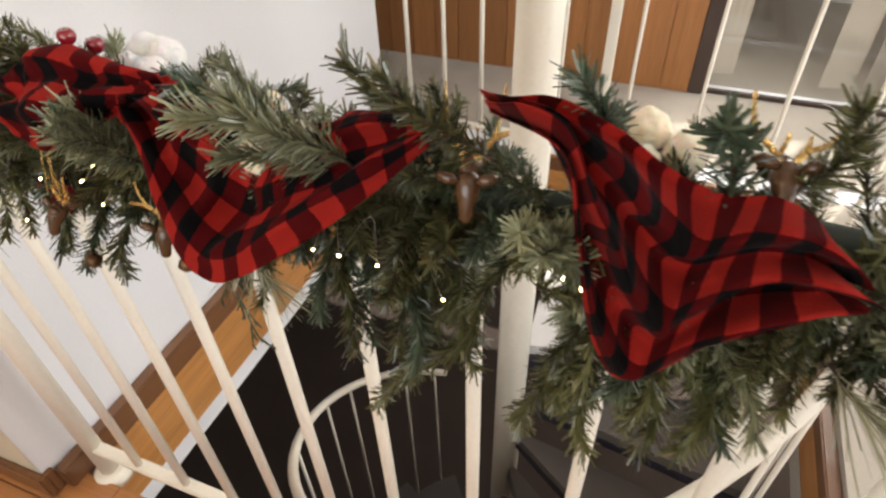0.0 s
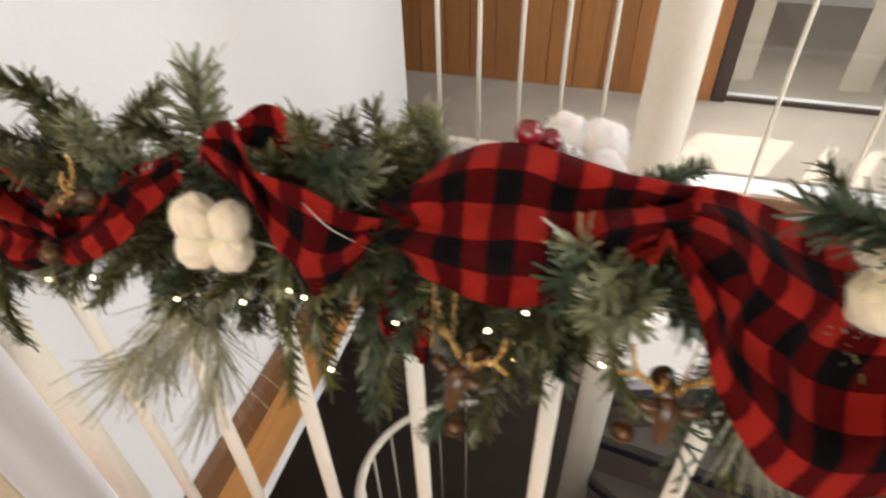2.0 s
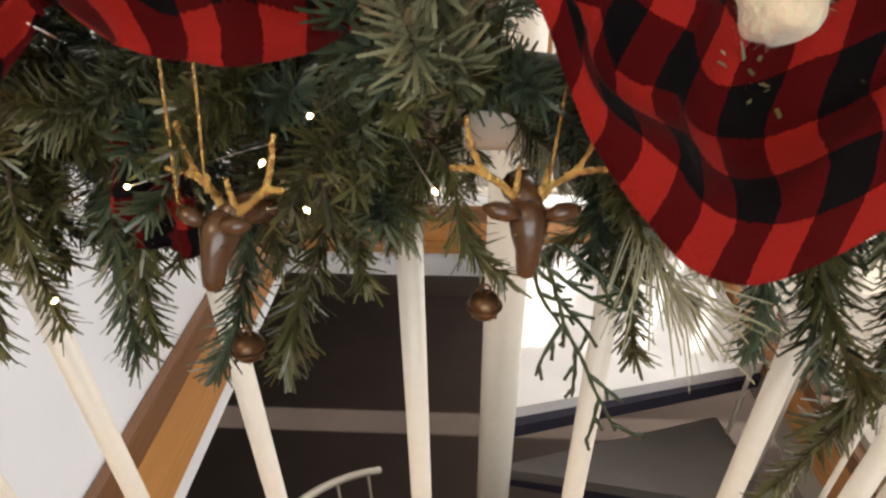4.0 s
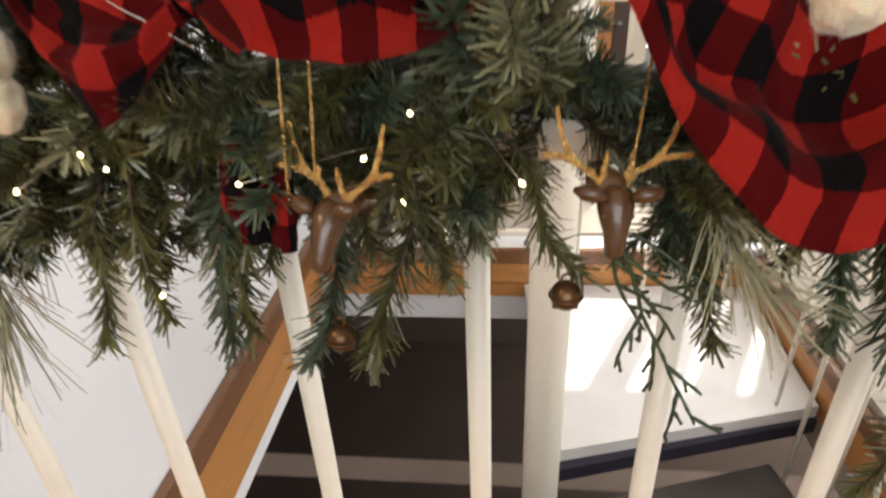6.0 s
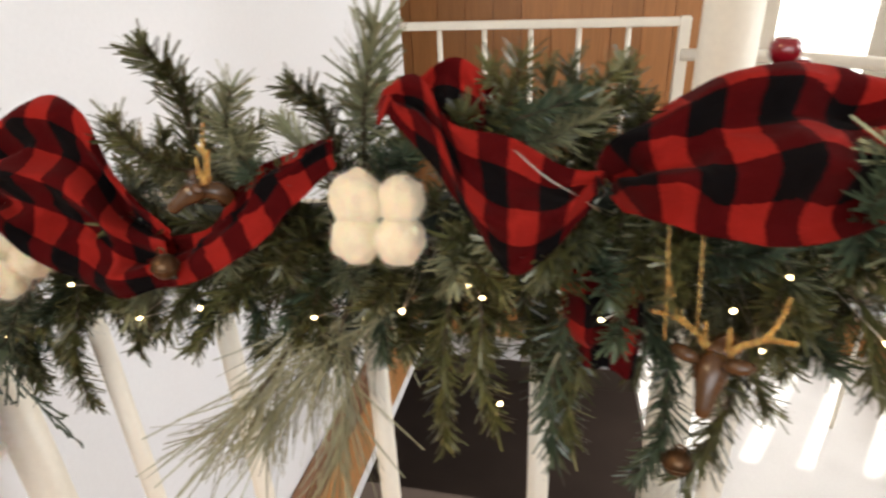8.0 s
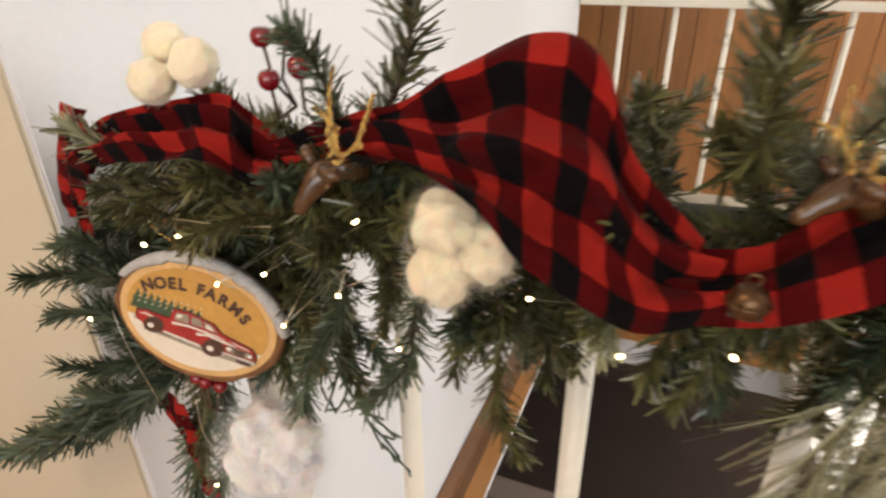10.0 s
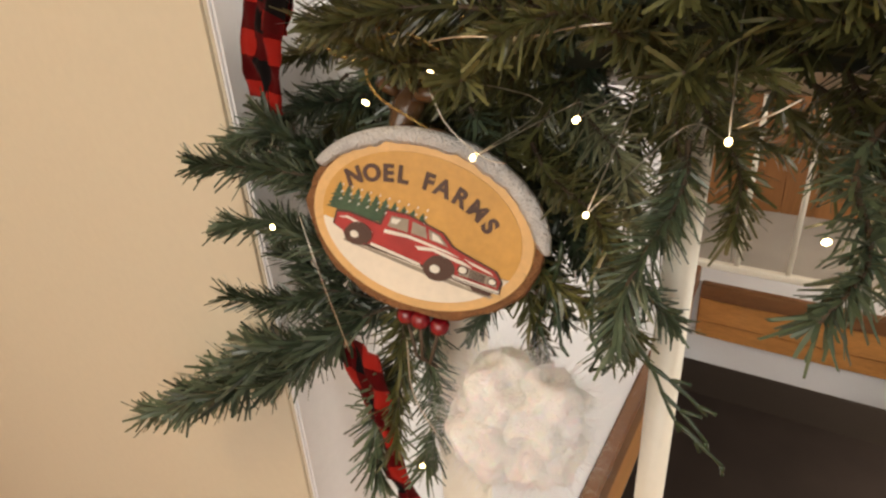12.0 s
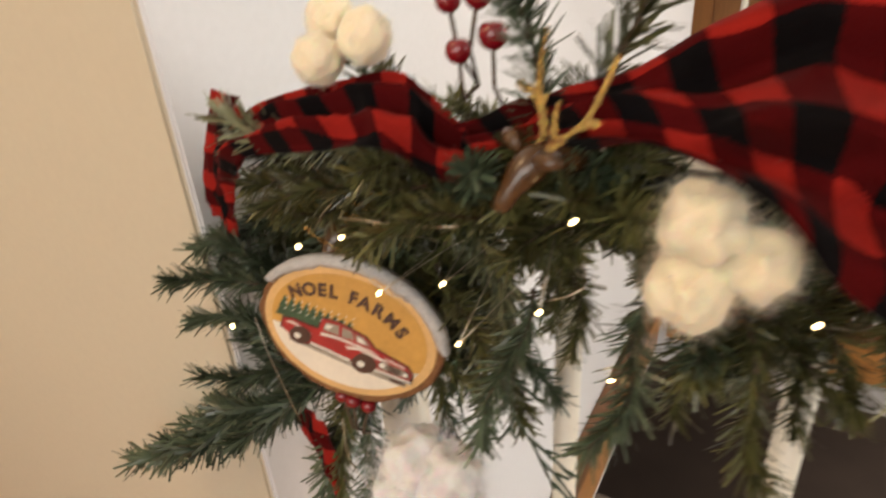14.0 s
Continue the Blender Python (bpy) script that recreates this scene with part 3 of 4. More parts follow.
for root, tip, kinds in extra + [*(
    ((-0.635, 0.27, 0.985), (-0.600, 0.228, 1.088), SHORT), ((-0.600, 0.255, 0.995), (-0.588, 0.218, 1.066), BUSHY), ((-0.620, 0.26, 0.985), (-0.640, 0.205, 1.035), SHORT),
    ((-0.540, 0.28, 0.985), (-0.528, 0.232, 1.094), BUSHY), ((-0.545, 0.27, 0.99), (-0.535, 0.222, 1.070), SHORT),
    ((-0.785, 0.27, 0.965), (-0.763, 0.230, 1.072), SHORT), ((-0.480, 0.262, 1.015), (-0.428, 0.222, 1.062), BLUE), ((-0.475, 0.258, 1.012), (-0.418, 0.218, 1.044), BUSHY),
    ((-0.485, 0.262, 1.010), (-0.445, 0.214, 1.056), SHORT), ((-0.292, 0.232, 0.985), (-0.302, 0.185, 1.056), BUSHY), ((-0.290, 0.228, 0.985), (-0.283, 0.172, 1.045), BUSHY), ((-0.292, 0.228, 0.98), (-0.315, 0.172, 1.030), BUSHY),
    ((-0.298, 0.25, 0.97), (-0.312, 0.186, 1.044), BUSHY), ((-0.120, 0.222, 1.030), (-0.205, 0.182, 1.085), BUSHY), ((-0.110, 0.215, 1.028), (-0.180, 0.178, 1.078), BUSHY), ((-0.122, 0.22, 1.020), (-0.190, 0.185, 1.052), BUSHY), ((-0.150, 0.25, 1.00), (-0.228, 0.205, 1.075), BLUE),
    ((-0.165, 0.25, 1.01), (-0.205, 0.215, 1.078), BUSHY), ((-0.145, 0.25, 1.01), (-0.180, 0.200, 1.060), BLUE),
    ((-0.030, 0.230, 1.040), (-0.105, 0.195, 1.088), SHORT), ((-0.060, 0.27, 1.01), (-0.130, 0.215, 1.078), SHORT), ((-0.055, 0.27, 1.00), (-0.085, 0.235, 1.072), SHORT),
    ((-0.300, 0.25, 0.96), (-0.334, 0.200, 1.046), BLUE), ((0.015, 0.225, 0.990), (-0.008, 0.180, 1.055), BUSHY), ((0.020, 0.225, 0.985), (0.020, 0.172, 1.040), BUSHY),
    ((0.020, 0.25, 0.98), (0.012, 0.190, 1.020), BUSHY), ((0.095, 0.28, 1.00), (0.096, 0.220, 1.108), SHORT),
    ((0.120, 0.28, 1.00), (0.135, 0.225, 1.100), SHORT), ((0.030, 0.28, 1.01), (0.012, 0.225, 1.092), BLUE),
    ((0.165, 0.27, 0.99), (0.185, 0.200, 1.085), SHORT), ((0.200, 0.26, 0.98), (0.240, 0.180, 1.03), SHORT),
    # hanging down before the balusters
    ((-0.340, 0.235, 0.945), (-0.350, 0.208, 0.846), SHORT), ((-0.372, 0.24, 0.930), (-0.377, 0.205, 0.862), BLUE),
    ((-0.425, 0.24, 0.945), (-0.448, 0.205, 0.852), SHORT), ((-0.415, 0.24, 0.935), (-0.432, 0.210, 0.872), SHORT),
    ((-0.470, 0.24, 0.945), (-0.472, 0.205, 0.866), SHORT), ((-0.485, 0.24, 0.940), (-0.497, 0.205, 0.872), SHORT),
    ((-0.150, 0.25, 0.950), (-0.139, 0.200, 0.855), SHORT), ((-0.165, 0.25, 0.940), (-0.150, 0.210, 0.868), BLUE),
    ((-0.300, 0.25, 0.955), (-0.268, 0.215, 0.885), SHORT), ((-0.720, 0.24, 0.930), (-0.708, 0.205, 0.895), SHORT),
    ((-0.750, 0.24, 0.930), (-0.752, 0.205, 0.898), SHORT), ((-0.800, 0.24, 0.920), (-0.800, 0.215, 0.892), BLUE),
    ((-0.130, 0.25, 0.930), (-0.128, 0.205, 0.842), SHORT), ((-0.215, 0.25, 0.930), (-0.226, 0.215, 0.868), SHORT),
    ((-0.100, 0.25, 0.930), (-0.070, 0.220, 0.850), BLUE),
    ((0.070, 0.25, 0.930), (0.085, 0.225, 0.838), SHORT), ((0.110, 0.25, 0.940), (0.150, 0.200, 0.90), BUSHY),
    ((-0.045, 0.240, 0.887), (-0.122, 0.215, 0.784), SHORT),
    ((-0.090, 0.240, 0.835), (-0.117, 0.215, 0.779), SHORT),
    ((0.016, 0.240, 0.884), (0.008, 0.215, 0.781), SHORT),
    ((0.039, 0.240, 0.906), (0.029, 0.215, 0.787), SHORT),
    ((-0.001, 0.240, 0.942), (0.038, 0.215, 0.962), SHORT),
    # pale long needles
    ((-0.560, 0.240, 0.935), (-0.602, 0.195, 0.842), LONG), ((-0.550, 0.240, 0.930), (-0.580, 0.198, 0.838), LONG),
    ((-0.540, 0.240, 0.935), (-0.556, 0.200, 0.850), LONG), ((-0.232, 0.245, 0.955), (-0.195, 0.205, 0.915), LONG),
    ((0.165, 0.23, 0.950), (0.235, 0.180, 0.900), LONG), ((-0.520, 0.245, 0.940), (-0.558, 0.210, 0.885), LONG),
    # the end that hangs beside the wall
    ((-0.925, 0.26, 0.930), (-0.955, 0.235, 0.835), BLUE), ((-0.945, 0.245, 0.880), (-0.984, 0.212, 0.905), BLUE),
    ((-0.945, 0.245, 0.845), (-0.996, 0.212, 0.872), BLUE), ((-0.945, 0.245, 0.820), (-1.004, 0.215, 0.826), BLUE),
    ((-0.935, 0.25, 0.815), (-1.030, 0.222, 0.760), BLUE), ((-0.985, 0.240, 0.785), (-1.085, 0.220, 0.722), BLUE),
    ((-0.925, 0.26, 0.830), (-0.940, 0.215, 0.740), SHORT), ((-0.935, 0.26, 0.800), (-0.955, 0.210, 0.700), BLUE),
    ((-0.915, 0.26, 0.820), (-0.905, 0.215, 0.735), BLUE), ((-0.885, 0.265, 0.880), (-0.830, 0.235, 0.850), SHORT),
    ((-0.865, 0.265, 0.905), (-0.800, 0.230, 0.870), SHORT), ((-0.880, 0.265, 0.870), (-0.835, 0.245, 0.815), SHORT),
    ((-0.895, 0.265, 0.920), (-0.860, 0.262, 0.840), BLUE), ((-0.850, 0.255, 0.950), (-0.800, 0.205, 0.975), BLUE),
    ((-0.880, 0.24, 0.972), (-0.945, 0.218, 0.984), BUSHY), ((-0.850, 0.24, 0.960), (-0.910, 0.195, 0.972), SHORT),
    ((-0.815, 0.25, 0.955), (-0.828, 0.200, 0.958), SHORT), ((-0.800, 0.25, 0.985), (-0.785, 0.215, 1.062), SHORT),
    ((-0.955, 0.236, 0.802), (-1.055, 0.222, 0.742), BLUE), ((-1.035, 0.229, 0.756), (-1.140, 0.220, 0.690), BLUE), ((-0.990, 0.232, 0.782), (-1.092, 0.222, 0.706), BLUE),
    ((-0.910, 0.27, 0.88), (-0.905, 0.255, 0.800), BLUE), ((-0.93, 0.275, 0.90), (-0.97, 0.25, 0.85), SHORT),
)]:
    put_tip(root, tip, kinds, rg)

# cedar sprigs
def cedar_sprig(name, root, d, length, seed):
    r = random.Random(seed)
    bm = bmesh.new()

    def twig(p, v, ln, depth):
        n = max(3, int(ln / 0.0045))
        pts = [p]
        for k in range(n):
            v = (v + Vector((r.uniform(-1, 1), r.uniform(-0.6, 0.6), r.uniform(-1, 0.6))) * 0.14).normalized()
            pts.append(pts[-1] + v * ln / n)
            if depth < 2 and k % 3 == 1 and k > 0:
                side = v.cross(Vector((0, 1, 0))).normalized() * r.choice((-1, 1))
                twig(pts[-1], (v * 0.85 + side * 0.6).normalized(), ln * (0.40 - 0.18 * k / n) * r.uniform(0.7, 1.1), depth + 1)
        tube(bm, pts, 0.001, 5, True, [0.0009 - 0.0003 * k / n + 0.0003 * (k % 2) for k in range(n + 1)])

    twig(Vector(root), Vector(d).normalized(), length, 0)
    bm.transform(Matrix.Translation(-GO))
    return part(name, bm, CEDAR, garland, "dark green cedar sprig")


cedar_sprig("cedar_sprig", (-0.255, 0.222, 0.922), (0.50, -0.10, -0.85), 0.095, 1)
cedar_sprig("cedar_sprig", (-0.258, 0.222, 0.922), (0.16, -0.05, -0.95), 0.055, 2)
cedar_sprig("cedar_sprig", (-0.250, 0.222, 0.925), (0.85, -0.05, -0.40), 0.045, 9)
cedar_sprig("cedar_sprig", (-0.835, 0.250, 0.880), (0.35, -0.10, -0.90), 0.095, 5)
cedar_sprig("cedar_sprig", (-0.845, 0.250, 0.870), (0.05, -0.10, -0.95), 0.080, 7)


# ---------------- ribbon ----------------
def ribbon(name, upper, lower, label, puff=0.012, folds=2.0, depth=0.006, seed=1, n=64, m=18, shift=0.0):
    """A stretch of soft flannel between two edges, puffed out and gathered in folds."""
    a, b = spline(upper, n), spline(lower, n)
    bm = bmesh.new()
    uvl = bm.loops.layers.uv.new("UVMap")
    mid = [(p + q) / 2 for p, q in zip(a, b)]
    run = [0.0]
    for p, q in zip(mid, mid[1:]):
        run.append(run[-1] + (q - p).length)
    grid, uvs = [], []
    wide = sum((q - p).length for p, q in zip(a, b)) / n * 1.12
    for i in range(n):
        row, ur = [], []
        u = i / (n - 1)
        w = (b[i] - a[i])
        along = (mid[min(i + 1, n - 1)] - mid[max(i - 1, 0)]).normalized()
        nor = w.cross(along)
        if nor.length < 1e-6:
            nor = Vector((0, -1, 0))
        nor.normalize()
        if nor.y > 0:
            nor = -nor
        nor = (nor + Vector((0, -0.5, 0.15))).normalized()
        for j in range(m):
            v = j / (m - 1)
            swell = puff * math.sin(math.pi * v) ** 0.8 * math.sin(math.pi * min(1, max(0, 0.04 + 0.92 * u))) ** 0.5
            ruck = depth * (math.sin(folds * math.tau * (v + 0.22 * u) + seed) * 0.8 + 0.35 * math.sin(folds * 1.7 * u * math.pi + 3.0 * v + seed * 1.7))
            nz = noise.noise(Vector((u * 6 + seed * 3.1, v * 3, seed))) * depth * 0.9
            crease = abs(noise.noise(Vector((u * 5 + 2.5 * v + seed, v * 2.6 - u * 2, seed * 0.7))))
            nz += depth * (0.55 - 2.2 * crease) * 1.2
            nz += depth * 0.55 * (0.3 - abs(noise.noise(Vector((u * 9 - 5 * v + seed, v * 9 + u * 4, seed * 1.3)))))
            nz *= 0.3 + 0.7 * math.sin(math.pi * v)
            p = a[i] + w * v + nor * (swell + ruck + nz) + along * 0.15 * ruck
            row.append(bm.verts.new(p))
            ur.append((run[i] + shift, wide * v + 0.2 * nz))
        grid.append(row)
        uvs.append(ur)
    for i in range(n - 1):
        for j in range(m - 1):
            f = bm.faces.new((grid[i][j], grid[i + 1][j], grid[i + 1][j + 1], grid[i][j + 1]))
            f.smooth = True
            for lp, (x, y) in zip(f.loops, ((i, j), (i + 1, j), (i + 1, j + 1), (i, j + 1))):
                lp[uvl].uv = uvs[x][y]
    bmesh.ops.solidify(bm, geom=list(bm.faces), thickness=0.0011)
    bm.transform(Matrix.Translation(-RO))
    return part(name, bm, CHECK, ribbon_thing, label, True)


RO = Vector((-0.4, 0.24, 1.0))
ribbon_thing = thing("ribbon", "red and black buffalo check flannel ribbon looped along the garland", "ribbon", at=RO + Vector((0, 0, LIFT)))
ribbon("drape", [(-0.040, 0.250, 1.066), (-0.010, 0.246, 1.073), (0.030, 0.240, 1.066), (0.062, 0.236, 1.047), (0.085, 0.240, 1.036), (0.112, 0.236, 1.044), (0.138, 0.230, 1.034), (0.152, 0.226, 1.014)],
       [(-0.036, 0.240, 1.062), (0.008, 0.216, 1.058), (0.026, 0.202, 1.010), (0.040, 0.198, 0.955), (0.064, 0.196, 0.924), (0.098, 0.200, 0.960), (0.134, 0.206, 0.994), (0.149, 0.220, 1.006)], "wide hanging drape of check ribbon", 0.006, 3.0, 0.0130, 2, 110, 36)
ribbon("swag", [(-0.302, 0.252, 1.030), (-0.265, 0.252, 1.044), (-0.236, 0.256, 1.036), (-0.190, 0.258, 1.022), (-0.149, 0.248, 1.034), (-0.118, 0.242, 1.050), (-0.070, 0.246, 1.050)],
       [(-0.286, 0.225, 1.036), (-0.264, 0.204, 1.014), (-0.245, 0.184, 0.980), (-0.215, 0.168, 0.951), (-0.178, 0.170, 0.958), (-0.102, 0.192, 1.018), (-0.066, 0.234, 1.046)], "sagging swag of check ribbon", 0.005, 1.9, 0.0075, 3, 110, 28)
ribbon("loop", [(-0.412, 0.246, 1.012), (-0.399, 0.246, 1.036), (-0.377, 0.250, 1.050), (-0.350, 0.252, 1.055), (-0.322, 0.251, 1.050), (-0.292, 0.250, 1.045), (-0.268, 0.250, 1.044)],
       [(-0.408, 0.222, 1.004), (-0.394, 0.206, 1.006), (-0.372, 0.198, 1.004), (-0.345, 0.194, 1.003), (-0.318, 0.200, 1.010), (-0.292, 0.216, 1.026), (-0.270, 0.228, 1.034)], "puffed loop of check ribbon", 0.009, 1.9, 0.0095, 5, 90, 30)
ribbon("band", [(-0.514, 0.238, 1.044), (-0.498, 0.242, 1.053), (-0.479, 0.230, 1.036), (-0.453, 0.226, 1.031), (-0.431, 0.226, 1.019), (-0.412, 0.228, 1.014)],
       [(-0.506, 0.222, 1.042), (-0.482, 0.216, 1.018), (-0.466, 0.210, 0.994), (-0.450, 0.202, 0.978), (-0.434, 0.202, 0.988), (-0.418, 0.212, 1.008)], "short falling band of check ribbon", 0.004, 1.5, 0.0055, 7, 72, 22)
ribbon("knot", [(-0.503, 0.256, 1.046), (-0.483, 0.252, 1.060), (-0.468, 0.254, 1.052), (-0.454, 0.258, 1.038)],
       [(-0.503, 0.250, 1.034), (-0.485, 0.250, 1.024), (-0.469, 0.252, 1.016), (-0.454, 0.256, 1.014)], "gathered fold of check ribbon", 0.006, 1.5, 0.004, 8, 36, 14)
ribbon("rise", [(-0.650, 0.236, 0.966), (-0.617, 0.235, 0.976), (-0.590, 0.240, 1.004), (-0.571, 0.245, 1.014), (-0.545, 0.252, 1.024)],
       [(-0.646, 0.212, 0.950), (-0.613, 0.208, 0.958), (-0.578, 0.211, 0.977), (-0.558, 0.222, 0.998), (-0.540, 0.238, 1.012)], "rising band of check ribbon", 0.003, 1.2, 0.0040, 9, 56, 20)
ribbon("loop", [(-0.836, 0.246, 0.984), (-0.787, 0.246, 1.004), (-0.754, 0.250, 1.022), (-0.711, 0.251, 1.041), (-0.685, 0.250, 1.033), (-0.668, 0.241, 1.001), (-0.640, 0.236, 0.970)],
       [(-0.816, 0.228, 0.980), (-0.760, 0.216, 0.994), (-0.718, 0.208, 0.983), (-0.698, 0.205, 0.965), (-0.675, 0.205, 0.952), (-0.653, 0.205, 0.946), (-0.626, 0.208, 0.957)], "tall puffed loop of check ribbon", 0.006, 2.4, 0.0085, 11, 100, 30)
ribbon("band", [(-0.980, 0.246, 0.955), (-0.953, 0.241, 0.982), (-0.902, 0.240, 0.998), (-0.870, 0.245, 1.007), (-0.850, 0.245, 1.000), (-0.822, 0.246, 0.980)],
       [(-0.962, 0.226, 0.950), (-0.928, 0.211, 0.976), (-0.880, 0.208, 0.985), (-0.848, 0.210, 0.985), (-0.831, 0.216, 0.974), (-0.816, 0.228, 0.966)], "check ribbon wound over the end of the garland", 0.005, 2.6, 0.005, 13, 84, 22)
ribbon("tail", [(-0.968, 0.236, 0.998), (-0.980, 0.236, 0.972), (-0.994, 0.237, 0.944), (-0.998, 0.238, 0.922)],
       [(-0.938, 0.228, 0.992), (-0.950, 0.228, 0.966), (-0.966, 0.231, 0.940), (-0.972, 0.234, 0.916)], "end of check ribbon turned down beside the wall", 0.004, 1.0, 0.003, 14, 36, 14)
ribbon("tail", [(-0.972, 0.242, 0.800), (-0.962, 0.240, 0.765), (-0.948, 0.240, 0.725), (-0.936, 0.242, 0.675)],
       [(-0.932, 0.232, 0.798), (-0.928, 0.230, 0.765), (-0.922, 0.230, 0.725), (-0.912, 0.234, 0.680)], "loose tail of check ribbon", 0.004, 1.0, 0.004, 15, 36, 14)
ribbon("tail", [(-0.430, 0.248, 0.958), (-0.428, 0.234, 0.942), (-0.420, 0.228, 0.918)],
       [(-0.392, 0.246, 0.958), (-0.390, 0.232, 0.942), (-0.392, 0.226, 0.914)], "short cut end of check ribbon", 0.006, 1.6, 0.005, 16, 30, 16)


# ---------------- cotton bolls ----------------
def cotton(at, lobes, size, mat, label, seed, face=(0.2, -1.0, 0.3), tease=0.0):
    """Fluffy lobes round a dry husk."""
    ob = thing("cotton_boll", label, "ornament", "cotton bolls in the garland", Vector(at) + Vector((0, 0, LIFT)))
    n = Vector(face).normalized()
    u = n.cross(Vector((0, 0, 1))).normalized()
    v = u.cross(n)
    r = random.Random(seed)
    for k in range(lobes):
        a = math.tau * (k + 0.5) / lobes + r.uniform(-0.12, 0.12)
        c = (u * math.cos(a) + v * math.sin(a)) * size * (0.76 - 0.32 * tease)
        bm = bmesh.new()
        bmesh.ops.create_icosphere(bm, subdivisions=5, radius=size * r.uniform(0.60, 0.70))
        for w in bm.verts:
            d = w.co.normalized()
            f = (0.13 + 0.22 * tease) * noise.noise(d * 1.9 + Vector((seed, k, 0))) + 0.035 * noise.noise(d * 6 + Vector((k, seed, 0))) + 0.008 * noise.noise(d * 22) + 0.008 * noise.noise(d * 60)
            w.co *= 1 + f
        stretch = 1 + 0.16 * r.random()
        for w in bm.verts:
            w.co += v * w.co.dot(v) * (stretch - 1)
        fib = bm.verts[:]
        for w in fib[::(1 if tease else 2)]:
            d = w.co.normalized()
            t = (d + 1.3 * Vector((r.uniform(-1, 1), r.uniform(-1, 1), r.uniform(-1, 1)))).normalized()
            p = w.co.copy()
            s = t.cross(d).normalized() * 0.00006
            e1, e2 = bm.verts.new(p + s), bm.verts.new(p - s)
            q = p + t * size * r.uniform(0.06, 0.26 + 0.55 * tease)
            e3 = bm.verts.new(q)
            bm.faces.new((e1, e2, e3))
        bm.transform(Matrix.Translation(c))
        part("lobe", bm, mat, ob, "", True)
    bm = bmesh.new()
    bmesh.ops.create_cone(bm, cap_ends=True, segments=8, radius1=size * 0.16, radius2=size * 0.45, depth=size * 0.7, matrix=Matrix.Translation(-n * size * 0.45) @ n.to_track_quat("Z", "Y").to_matrix().to_4x4())
    part("husk", bm, HUSK, ob, "dry brown husk")
    return ob


cotton((-0.513, 0.220, 0.993), 4, 0.0180, COTTON, "cream four-lobed cotton boll beside the check ribbon", 1, (0.1, -1, 0.25))
cotton((-0.729, 0.214, 0.962), 3, 0.0188, COTTON, "cream cotton boll half under a ribbon loop", 2, (0.2, -1, 0.1), 0.35)
cotton((-0.850, 0.218, 0.800), 4, 0.0280, WHITE_COTTON, "white teased cotton boll under the wooden ornament", 3, (0.1, -1, 0.2), 1.0)
cotton((-0.889, 0.240, 1.022), 3, 0.017, COTTON, "cream cotton boll on top of the garland", 4, (0.1, -0.6, 0.8))
cotton((-0.322, 0.287, 1.030), 4, 0.0195, WHITE_COTTON, "white cotton boll behind the puffed ribbon loop", 5, (0.0, -0.3, 0.95))
cotton((-0.180, 0.238, 1.022), 3, 0.0195, COTTON, "cream cotton boll above the ribbon swag", 6, (0.1, -0.8, 0.6))
cotton((0.052, 0.285, 1.030), 3, 0.020, COTTON, "cream cotton boll behind the ribbon drape", 7, (0.0, -0.4, 0.9))


